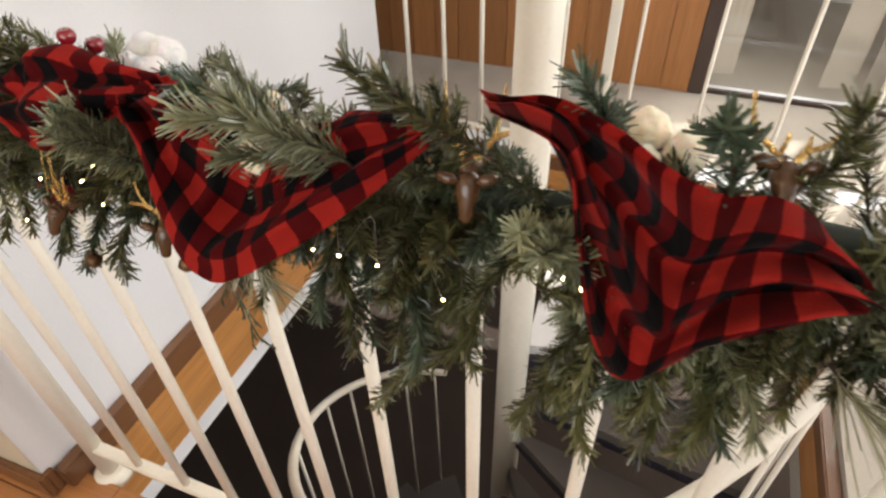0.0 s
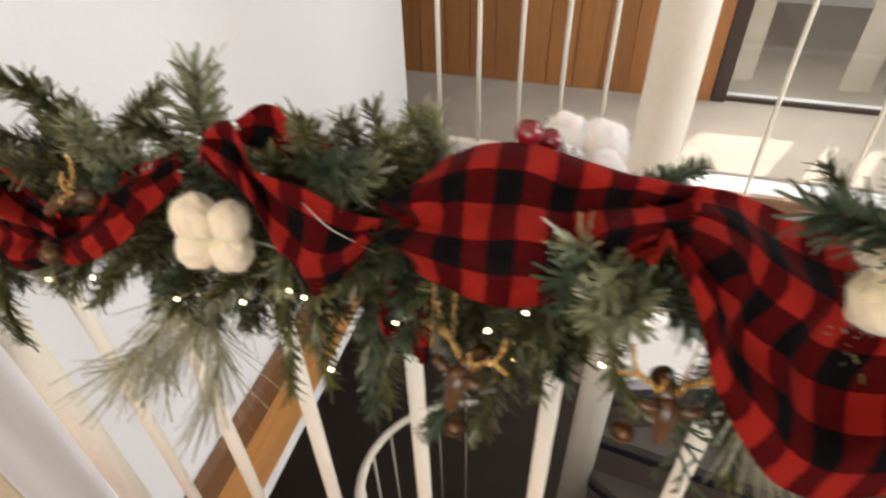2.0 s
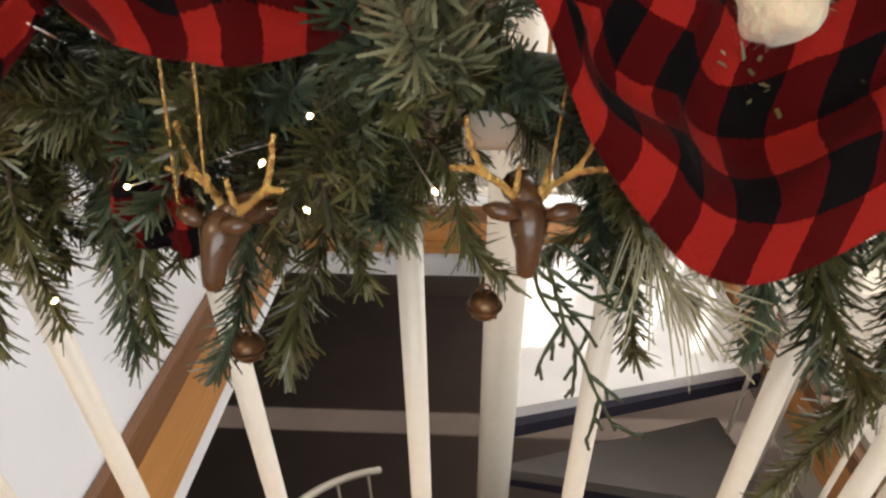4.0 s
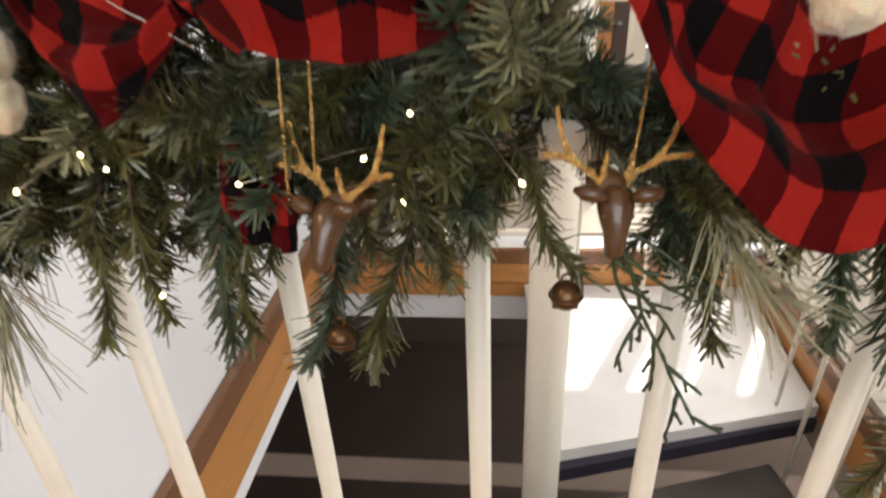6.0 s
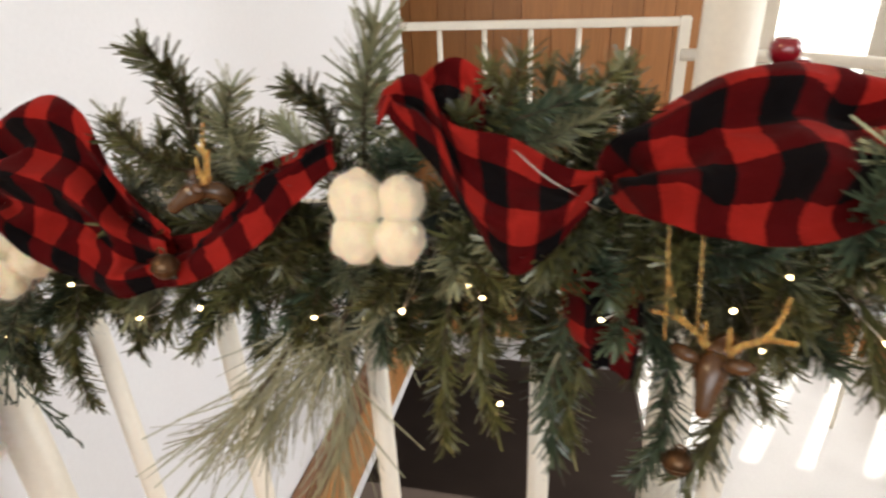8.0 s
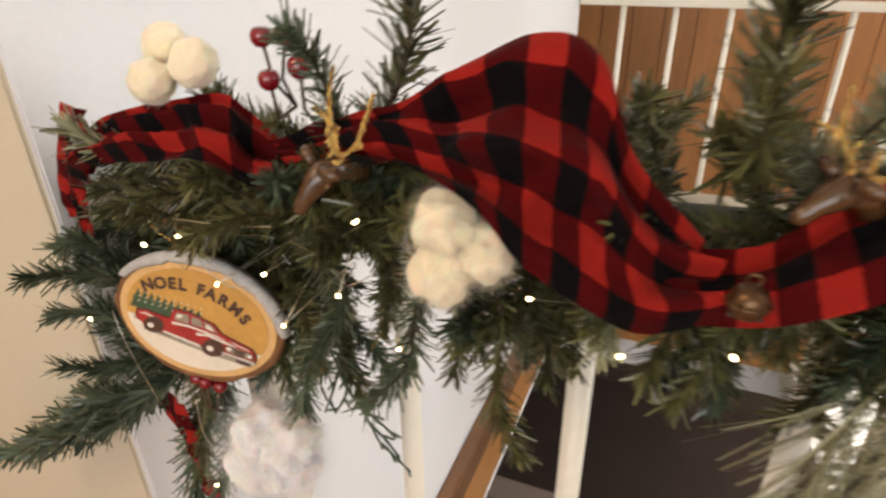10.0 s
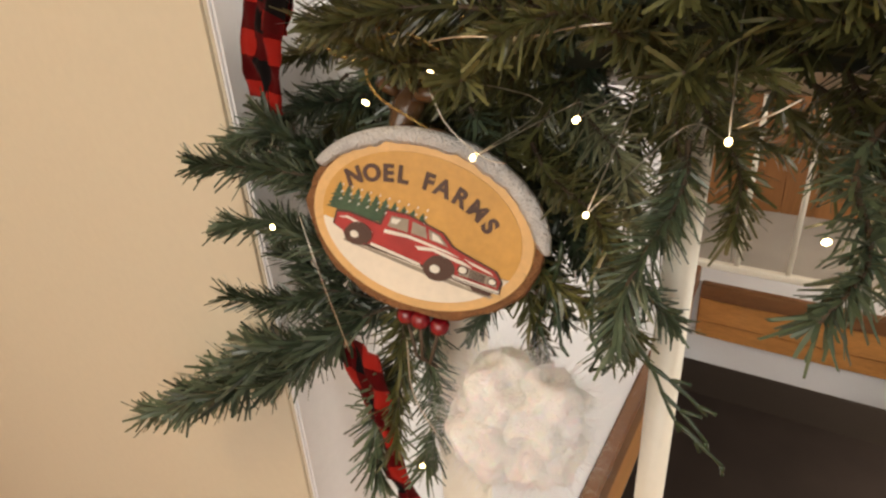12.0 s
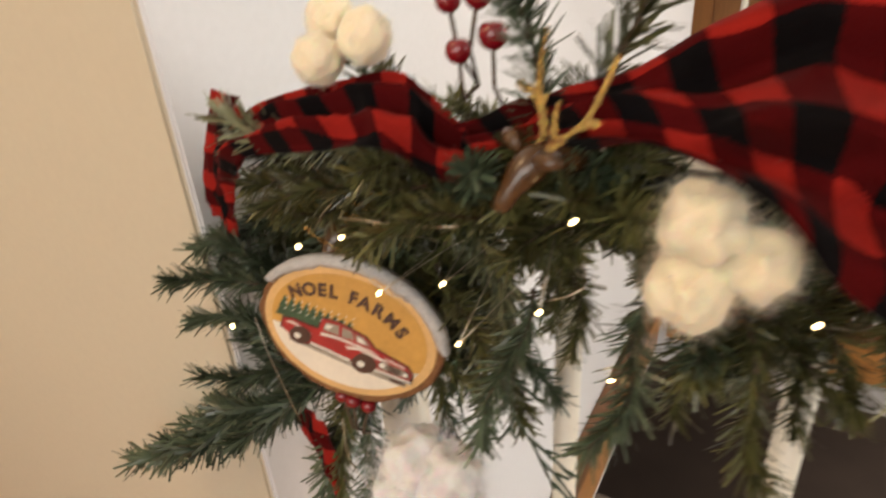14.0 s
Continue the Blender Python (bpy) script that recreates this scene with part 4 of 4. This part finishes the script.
# ---------------- deer heads, bells, berries ----------------
def deer_head(at, yaw, roll, size=1.0, nose_down=48, back=22, tall=1.0, seed=0):
    """A small glazed head with ears, and two glittering gold antlers."""
    ob = thing("deer_ornament", "brown glazed deer head ornament with gold glitter antlers", "ornament", "deer heads on the garland")
    ob.matrix_basis = pose(at[0], at[1], at[2] + LIFT, 0, roll, yaw) @ Matrix.Scale(size, 4)
    bm = bmesh.new()
    prof = [(-0.010, 0.0050), (-0.006, 0.0078), (0.000, 0.0086), (0.006, 0.0074), (0.012, 0.0056), (0.018, 0.0050), (0.0215, 0.0046), (0.0235, 0.0030), (0.0242, 0.0008)]
    tube(bm, [(0, -x, 0.0018 * math.sin(x * 120)) for x, _ in prof], 0.005, 14, True, [r for _, r in prof])
    for sgn in (-1, 1):
        bmesh.ops.create_uvsphere(bm, u_segments=8, v_segments=6, radius=0.0013, matrix=Matrix.Translation((sgn * 0.0066, -0.004, 0.0042)))
    tube(bm, [(0, 0.006, -0.002), (0, 0.012, -0.012), (0, 0.013, -0.022)], 0.007, 12, True, [0.0068, 0.0075, 0.0085])
    bm.transform(pose(0, 0, 0, nose_down))
    part("head", bm, DEER, ob, "", True)
    jit = random.Random(seed)
    for sgn in (-1, 1):
        bm = tube(bmesh.new(), [(sgn * 0.006, 0.004, 0.005), (sgn * 0.011, 0.006, 0.007), (sgn * 0.017, 0.007, 0.006), (sgn * 0.021, 0.008, 0.004)], 0.003, 8, True, [0.0022, 0.0042, 0.0040, 0.0012])
        bm.transform(pose(0, 0, 0, nose_down))
        part("ear", bm, DEER, ob, "", True)
        bm = bmesh.new()
        tube(bm, spline([(sgn * 0.003, 0.003, 0.007), (sgn * 0.010, 0.006, 0.015), (sgn * 0.020, 0.004, 0.022), (sgn * 0.026, 0.001, 0.033), (sgn * 0.029, -0.001, 0.045)], 30), 0.002, 9, True, [0.0021 - 0.00004 * k for k in range(30)])
        tube(bm, spline([(sgn * 0.017, 0.006, 0.020), (sgn * 0.026, 0.002, 0.023), (sgn * 0.035, -0.001, 0.024)], 16), 0.002, 9, True, [0.0018 - 0.00005 * k for k in range(16)])
        tube(bm, spline([(sgn * 0.005, 0.005, 0.011), (sgn * 0.006, -0.001, 0.018), (sgn * 0.006, -0.003, 0.025)], 12), 0.002, 8, True, [0.0016 - 0.00006 * k for k in range(12)])
        for v in bm.verts:
            v.co += Vector((jit.uniform(-1, 1), jit.uniform(-1, 1), jit.uniform(-1, 1))) * 0.00055
            v.co = Vector((v.co.x / tall ** 0.9, v.co.y, v.co.z * tall))
        for f in bm.faces:
            f.smooth = False
        bm.transform(pose(0, 0, 0, -back))
        part("antler", bm, GOLD, ob, "gold glitter antler")
    return ob


deer_head((-0.366, 0.194, 0.944), -28, -6, 0.80, 62)
deer_head((-0.263, 0.197, 0.949), 8, 4, 0.76, 70)
deer_head((-0.044, 0.226, 1.022), 12, 0, 0.86, 66, 40, 1.5)
deer_head((-0.792, 0.216, 0.984), -34, 8, 0.78, 54, 22, 1.25)
deer_head((-0.604, 0.216, 1.004), -55, 6, 0.64, 35)
deer_head((-0.913, 0.247, 0.921), -10, 4, 0.84, 60, 10)
deer_head((0.115, 0.262, 1.040), 10, 4, 0.9, 40)


def bell(at, r=0.0075):
    ob = thing("jingle_bell", "aged brass jingle bell hung in the fir", "bell", "bells in the garland", Vector(at) + Vector((0, 0, LIFT)))
    bm = bmesh.new()
    bmesh.ops.create_uvsphere(bm, u_segments=18, v_segments=12, radius=r)
    part("shell", bm, BELL, ob, "", True)
    bm = bmesh.new()
    tube(bm, [(r * 1.01 * math.cos(a), r * 1.01 * math.sin(a), 0) for a in [k * math.tau / 24 for k in range(25)]], 0.0007, 6)
    part("seam", bm, BELL, ob)
    part("loop", tube(bmesh.new(), [(0.0022 * math.cos(a), 0, r + 0.0015 + 0.0022 * math.sin(a)) for a in [k * math.tau / 12 for k in range(13)]], 0.0006, 6), BELL, ob)
    part("slot", block((-r * 0.8, -0.0006, -r * 1.01), (r * 0.8, 0.0006, -r * 0.62)), HUSK, ob, "dark slot")


for p in ((-0.371, 0.203, 0.884), (-0.276, 0.214, 0.900), (-0.622, 0.204, 0.968)):
    bell(p, 0.0066)


def berries(at, offs, r, label):
    ob = thing("berry_pick", label, "berries", "red berry picks", Vector(at) + Vector((0, 0, LIFT)))
    for o in offs:
        bm = bmesh.new()
        bmesh.ops.create_uvsphere(bm, u_segments=20, v_segments=14, radius=r)
        for v in bm.verts:
            if v.co.z > r * 0.86:
                v.co.z -= r * 0.16
        b = part("berry", bm, BERRY, ob, "", True)
        b.location = o
        part("stalk", tube(bmesh.new(), [o, tuple(0.4 * c for c in o[:2]) + (o[2] - 0.02,), (0, 0.012, -0.03)], 0.0009, 6), STEM, ob)


berries((-0.347, 0.250, 1.068), ((0, 0, -0.006), (0.009, 0.012, -0.016)), 0.0062, "shiny red berries on wire stalks above a ribbon loop")
berries((-0.834, 0.250, 1.030), ((-0.006, 0, 0.005), (0.006, 0.002, 0.006), (0.003, -0.010, -0.012)), 0.0052, "shiny red berries on wire stalks above the ribbon")
berries((-0.822, 0.252, 1.018), ((0, 0, 0.004),), 0.006, "single shiny red berry on a wire stalk")
berries((-0.900, 0.222, 0.829), ((-0.009, 0.004, 0.002), (0.0, 0.002, 0.003), (0.008, 0.005, 0.0)), 0.0046, "small red berries under the wooden ornament")

# ---------------- wooden slice ornament ----------------
ON = Vector((0.25, -0.95, 0.20)).normalized()
OU = (Vector((0.099, 0.021, -0.024)) - ON * Vector((0.099, 0.021, -0.024)).dot(ON)).normalized()
OV = ON.cross(OU)
OM = Matrix((OU, OV, ON)).transposed().to_4x4()
OM.translation = Vector((-0.900, 0.229, 0.875 + LIFT))
slice_orn = thing("wood_slice_ornament", "oval wood slice ornament with bark rim and a printed red truck", "ornament")
slice_orn.matrix_basis = OM
EA, EB = 0.0525, 0.0385


def oval(a, b, z0, z1, n=72, wob=0.0, lip=0.0):
    bm = bmesh.new()
    rings = []
    for k, (s, z) in enumerate(((1 - lip, z0), (1, z0 + (z1 - z0) * 0.3), (1, z0 + (z1 - z0) * 0.75), (1 - lip, z1))):
        rings.append([bm.verts.new(((a * s + wob * noise.noise(Vector((math.cos(t) * 4, math.sin(t) * 4, k * 0.4)))) * math.cos(t), (b * s + wob * noise.noise(Vector((math.cos(t) * 4 + 7, math.sin(t) * 4, k * 0.4)))) * math.sin(t), z)) for t in [i * math.tau / n for i in range(n)]])
    for r0, r1 in zip(rings, rings[1:]):
        for i in range(n):
            bm.faces.new((r0[i], r0[(i + 1) % n], r1[(i + 1) % n], r1[i])).smooth = True
    bm.faces.new(rings[0][::-1])
    bm.faces.new(rings[-1])
    return bm


part("bark", oval(EA + 0.0012, EB + 0.0012, -0.009, -0.0004, 120, 0.0026, 0.03), BARK, slice_orn, "rough brown bark rim")
part("slice", oval(EA - 0.0030, EB - 0.0030, -0.002, 0.0008, 72, 0.0, 0.01), SLICE_RING, slice_orn, "pale sanded wood face")
part("print", oval(EA - 0.0080, EB - 0.0075, 0.0009, 0.00125, 72), SLICE, slice_orn, "ochre printed picture")


def flat(name, pts, z, mat, h=0.00025, label=""):
    bm = bmesh.new()
    f = bm.faces.new([bm.verts.new((x / 1000, y / 1000, z)) for x, y in pts])
    if f.normal.z < 0:
        f.normal_flip()
    f = bmesh.ops.extrude_face_region(bm, geom=[f])
    bmesh.ops.translate(bm, verts=[v for v in f["geom"] if isinstance(v, bmesh.types.BMVert)], vec=(0, 0, h))
    bmesh.ops.recalc_face_normals(bm, faces=bm.faces)
    return part(name, bm, mat, slice_orn, label)


def disc(cx, cy, r, n=20):
    return [(cx + r * math.cos(k * math.tau / n), cy + r * math.sin(k * math.tau / n)) for k in range(n)]


A, B = 1000 * EA - 8.0, 1000 * EB - 7.5
flat("printed_snow", [(A * math.cos(t), B * math.sin(t)) for t in [radians(-166 + 148 * k / 30) for k in range(31)]] + [(A * 0.95, -10.5), (A * 0.5, -12.5), (0, -11), (-A * 0.5, -9), (-A * 0.96, -7)], 0.0013, SNOW_PRINT)
rt = random.Random(8)
for k in range(10):
    x = -38 + 4.3 * k
    h = 11.4 - 0.30 * k
    left, right = [], []
    for q in range(6):
        w = 4.6 * (1 - q / 6.4)
        left += [(x - w - rt.uniform(0, 0.8), 1 + h * q / 6), (x - w * 0.55, 1 + h * (q + 0.8) / 6)]
        right += [(x + w + rt.uniform(0, 0.8), 1 + h * q / 6), (x + w * 0.55, 1 + h * (q + 0.8) / 6)]
    flat("printed_tree", [(p, q - 3.5) for p, q in left + [(x, 2.0 + h)] + right[::-1]], 0.00135 + 0.00001 * k, PRINT_GREEN)
    for q in range(3):
        flat("printed_frost", [(x + 0.5 + 0.3 * q, 1.5 + 3.2 * q), (x + 1.5, 3.1 + 3.2 * q), (x + 2.0, 2.5 + 3.2 * q)], 0.00163, PRINT_WHITE)
# the truck, seen from its front corner
def motif(name, pts, z, mat):
    return flat(name, [(0.98 * x + 0.5, 0.80 * y - 6.5) for x, y in pts], z, mat)


motif("printed_outline", [(-39.5, -3.5), (-39, 4.6), (-33, 6.0), (-18, 4.6), (-16.2, 13.4), (-6, 14.2), (11, 10.2), (16.8, 4.4), (37, -1.0), (40.5, -6), (40.5, -12.6), (31, -14.2), (8, -12), (-24, -10.2)], 0.00152, INK)
motif("printed_truck_body", [(-38.6, -3), (-38, 3.6), (-33, 5.0), (-17, 3.8), (-15.4, 12.6), (-6, 13.4), (10.4, 9.6), (16, 3.8), (36, -1.6), (39.5, -6), (39, -11), (20, -11), (-30, -8)], 0.0018, PRINT_RED)
for pts in (((-14, 4.6), (-13.2, 10.6), (-5.4, 11.6), (-4.6, 4.6)), ((-3.0, 4.8), (-3.4, 11.2), (2.6, 10.2), (4.4, 4.6)), ((5.6, 4.6), (4.2, 9.8), (9.4, 8.6), (14.2, 3.6))):
    motif("printed_window", pts, 0.0021, PRINT_GREY)
motif("printed_glint", [(-12.8, 7.0), (-12.5, 9.8), (-8.5, 10.3), (-10, 7.2)], 0.0024, PRINT_WHITE)
motif("printed_glint", [(6.8, 5.0), (6.2, 8.6), (9.0, 7.8), (12.0, 4.6)], 0.0024, PRINT_WHITE)
motif("printed_stripe", [(-15, 2.6), (-4, 3.4), (14, 1.6), (20, -0.2), (14, 0.4), (-4, 1.8), (-15, 0.4)], 0.0021, PRINT_WHITE)
motif("printed_stripe", [(0, -1.2), (8, 0.6), (22, -1.4), (27, -3.4), (20, -3.0), (8, -1.0), (2, -2.8)], 0.00215, PRINT_WHITE)
motif("printed_stripe", [(-37, 1.4), (-33, 3.4), (-25, 1.6), (-20, -1.6), (-26, 0.2), (-33, 2.0)], 0.0021, PRINT_WHITE)
motif("printed_stripe", [(22, 0.4), (34, -2.2), (36, -3.6), (26, -1.6)], 0.0021, PRINT_WHITE)
motif("printed_step", [(-20, -7.0), (4, -9.8), (4, -11.2), (-20, -8.6)], 0.0021, PRINT_WHITE)
motif("printed_fender", disc(-27, -3.6, 7.2), 0.00195, PRINT_RED)
motif("printed_fender", disc(12.5, -7.0, 8.2), 0.00195, PRINT_RED)
for cx, cy, r in ((-27.5, -5.6, 5.6), (11.5, -10.2, 6.2)):
    motif("printed_arch", disc(cx + 1.4, cy + 1.6, r * 1.08), 0.0022, INK)
    motif("printed_wheel", disc(cx, cy, r), 0.00235, INK)
    motif("printed_hub", disc(cx - 0.6, cy + 0.3, r * 0.36), 0.0027, PRINT_WHITE)
motif("printed_wheel", [(27, -12.6), (38, -12.0), (36.5, -15.2), (29, -15.4)], 0.0019, INK)
motif("printed_grille", [(21, -3.6), (37, -4.6), (38.6, -9.2), (21.5, -9.0)], 0.0022, PRINT_GREY)
for k in range(6):
    motif("printed_slat", [(26, -4.4 - 0.85 * k), (33, -4.9 - 0.8 * k), (33, -5.3 - 0.8 * k), (26, -4.8 - 0.85 * k)], 0.0025, INK)
for cx, cy, r in ((22.8, -5.6, 2.5), (36.2, -6.8, 2.1)):
    motif("printed_lamp_rim", disc(cx, cy, r), 0.0025, INK)
    motif("printed_lamp", disc(cx, cy, r * 0.72), 0.0028, PRINT_WHITE)
motif("printed_bumper", [(19, -9.8), (40, -10.6), (40, -12.6), (19, -11.8)], 0.0026, PRINT_WHITE)
motif("printed_bumper_line", [(19, -10.9), (40, -11.7), (40, -12.0), (19, -11.2)], 0.0029, INK)
motif("printed_shadow", [(-33, -9.8), (38, -15.2), (37, -16.6), (10, -15.4), (-33, -11.0)], 0.00148, PRINT_GREY)

word = "NOEL FARMS"
wide = {"N": 1.05, "O": 1.1, "E": 0.85, "L": 0.80, " ": 0.62, "F": 0.85, "A": 1.0, "R": 1.0, "M": 1.25, "S": 0.85}
CA, CB = 0.0385, 0.0208
arc = [(-0.0042 + CA * math.cos(radians(q)), CB * math.sin(radians(q))) for q in range(150, 24, -1)]
grown = [0.0]
for (x0, y0), (x1, y1) in zip(arc, arc[1:]):
    grown.append(grown[-1] + math.hypot(x1 - x0, y1 - y0))
unit = 0.0725 / (sum(wide.values()) + 0.0)
at = 0.0
for ch in word:
    mid = at + unit * wide[ch] / 2
    at += unit * wide[ch]
    if ch == " ":
        continue
    k = min(range(1, len(arc) - 1), key=lambda q: abs(grown[q] - mid - 0.0020))
    (x0, y0), (x1, y1) = arc[k - 1], arc[k + 1]
    data = bpy.data.curves.new("letter", "FONT")
    data.body, data.size, data.extrude, data.offset = ch, 0.0098, 0.0002, 0.00040
    data.align_x = "CENTER"
    data.materials.append(INK)
    ob = new("letter", data)
    ob.parent = slice_orn
    tilt = math.atan2(y1 - y0, x1 - x0)
    ob.matrix_basis = pose(arc[k][0] + 0.0036 * math.sin(tilt), arc[k][1] - 0.0036 * math.cos(tilt), 0.0016, 0, 0, math.degrees(tilt))

# clay snow along the upper edge
bm = bmesh.new()
ring = []
n = 44
for k in range(n + 1):
    t = radians(158 - 150 * k / n)
    w = 0.0054 * math.sin(math.pi * min(1, max(0.02, k / n))) ** 0.35 * (1 + 0.5 * noise.noise(Vector((k * 0.45, 3, 0))))
    c, s = math.cos(t), math.sin(t)
    o = Vector((EA * c * 1.06, EB * s * 1.06, 0))
    i = Vector((EA * c, EB * s, 0)) * (1 - w / 0.045)
    ring.append([bm.verts.new(q) for q in (o + Vector((0, 0, -0.004)), o + Vector((0, 0, 0.001)), o.lerp(i, 0.35) + Vector((0, 0, 0.0024)), o.lerp(i, 0.75) + Vector((0, 0, 0.0022)), i + Vector((0, 0, 0.0009)))])
for a, b in zip(ring, ring[1:]):
    for q in range(4):
        bm.faces.new((a[q], b[q], b[q + 1], a[q + 1])).smooth = True
bmesh.ops.recalc_face_normals(bm, faces=bm.faces)
bmesh.ops.solidify(bm, geom=list(bm.faces), thickness=0.0008)
part("snow", bm, SNOW, slice_orn, "pale glitter snow along the top edge")
bm = tube(bmesh.new(), spline([(-0.006, 0.040, -0.003), (-0.030, 0.050, 0.004), (-0.034, 0.066, 0.006), (-0.020, 0.074, 0.006), (0.000, 0.068, 0.002)], 26), 0.0006, 6)
part("cord", bm, GOLD, slice_orn, "gold hanging cord")
bm = tube(bmesh.new(), spline([(-0.034, 0.060, 0.006), (-0.046, 0.060, 0.008), (-0.052, 0.063, 0.009)], 8), 0.0006, 6)
part("cord_end", bm, GOLD, slice_orn, "gold cord end")

# gold hanging threads of two heads
for a, b in (((-0.384, 0.205, 0.95), (-0.386, 0.225, 1.005)), ((-0.372, 0.203, 0.955), (-0.373, 0.225, 1.015)), ((-0.256, 0.212, 0.95), (-0.250, 0.225, 1.0))):
    tagged(part("hanging_thread", bar(Vector(a) + Vector((0, 0, LIFT)), Vector(b) + Vector((0, 0, LIFT)), 0.0006, 6), GOLD), "thin gold hanging thread of an ornament", "thread")

# ---------------- fairy lights ----------------
lights = thing("string_lights", "warm white fairy lights on thin silver wire in the garland", "string lights", at=(0, 0.22, 0.95 + LIFT))
LO = Vector((0, 0.22, 0.95))
spots = []
for row in ("-.478 1.049 -.525 .941 -.465 .955 -.410 .948 -.446 .910 -.337 .977 -.287 .991 -.269 1.003 -.342 .942 -.471 .963 -.456 .895 -.235 .986 -.341 .924",
            "-.356 .960 -.149 .955 -.104 .950 -.054 .949 -.029 .995 .029 .981 -.295 .949 -.144 .935 .018 .983 -.174 .996 -.127 .959 -.059 .930 -.266 .999",
            "-.698 .944 -.503 .948 -.549 .941 -.480 .899 -.875 .948 -.774 .968 -.827 .932 -.698 1.005 -.910 .930 -.867 .913 -.969 .870 -.785 .930 -.950 .796",
            "-.895 .760 -.822 .958 -.878 .943 -.824 .900 -.734 .995 -.714 .938 -.758 .904 -.620 .935 -.585 .945 .075 .945 .13 .955 .19 .97 -.66 .925"):
    v = [float(q) for q in row.split()]
    spots += list(zip(v[::2], v[1::2]))
bulb_bm = bmesh.new()
bmesh.ops.create_uvsphere(bulb_bm, u_segments=10, v_segments=8, radius=0.00095, matrix=Matrix.Diagonal((1, 1, 1.5, 1)))
bulb_mesh = mesh_from(bulb_bm, BULB, True, "bulb")
rl = random.Random(3)
spots = [p for k, p in enumerate(sorted(q for q in spots if q[1] < 0.985)) if k % 4 != 1]
where = []
for x, z in spots:
    p = Vector((x, 0.214 + rl.uniform(-0.006, 0.006), z))
    where.append(p)
    b = part("bulb", bulb_mesh, None, lights)
    b.matrix_basis = Matrix.LocRotScale(p - LO, Euler((rl.uniform(-1.2, 1.2), rl.uniform(-1.2, 1.2), 0)), None)
for p, q in zip(where, where[1:]):
    if (q - p).length > 0.06:
        continue
    mid = (p + q) / 2 + Vector((rl.uniform(-0.02, 0.02), rl.uniform(0.030, 0.060), rl.uniform(-0.02, 0.015)))
    part("wire", tube(bmesh.new(), [v - LO for v in spline([p, mid, q], 9)], 0.00028, 5), WIRE, lights)

# stretches of bare wire lying over the needles
for pts in (
    ((-0.450, 0.215, 1.049), (-0.437, 0.212, 1.039), (-0.424, 0.213, 1.031), (-0.414, 0.216, 1.023)),
    ((-0.877, 0.210, 0.973), (-0.864, 0.208, 0.975), (-0.843, 0.210, 0.975), (-0.829, 0.208, 0.978), (-0.818, 0.210, 0.979)),
    ((-0.886, 0.222, 0.955), (-0.878, 0.220, 0.943), (-0.864, 0.220, 0.933), (-0.856, 0.222, 0.931)),
    ((-0.784, 0.215, 0.952), (-0.776, 0.213, 0.957), (-0.770, 0.215, 0.961)),
    ((-0.960, 0.220, 0.893), (-0.950, 0.216, 0.869), (-0.942, 0.220, 0.823)),
    ((-0.902, 0.215, 0.845), (-0.899, 0.212, 0.819), (-0.889, 0.215, 0.795)),
):
    part("wire", tube(bmesh.new(), [v - LO - Vector((0, 0, 0.02)) for v in spline(pts, 14)], 0.0003, 6), WIRE, lights)

# ---------------- boards of the landing floor and of the far wall ----------------
r5 = random.Random(5)
planks = [mesh_from(block((-w / 2, -0.0405, -0.018), (w / 2, 0.0405, 0.0), 0.0012), FLOOR_WOOD, name="floor_board") for w in (1.5, 2.1, 2.38)]
for k in range(32):
    x = -2.99
    for w in ((2.1, 2.38, 1.5), (1.5, 2.1, 2.38), (2.38, 1.5, 2.1))[k % 3]:
        ob = part("floor_board", planks[(1.5, 2.1, 2.38).index(w)], None, floor)
        ob.location = (x + w / 2, YN - 0.0415 - 0.083 * k, 0.0)
        x += w + 0.001
upright = mesh_from(block((-0.0585, -0.016, 0.0), (0.0585, 0.0, 2.39), 0.003), PANEL_WOOD, name="wall_board")
for k in range(23):
    ob = part("wall_board", upright, None, wall_far)
    ob.location = (0.07 - 0.118 * k, 2.618, 0.0)
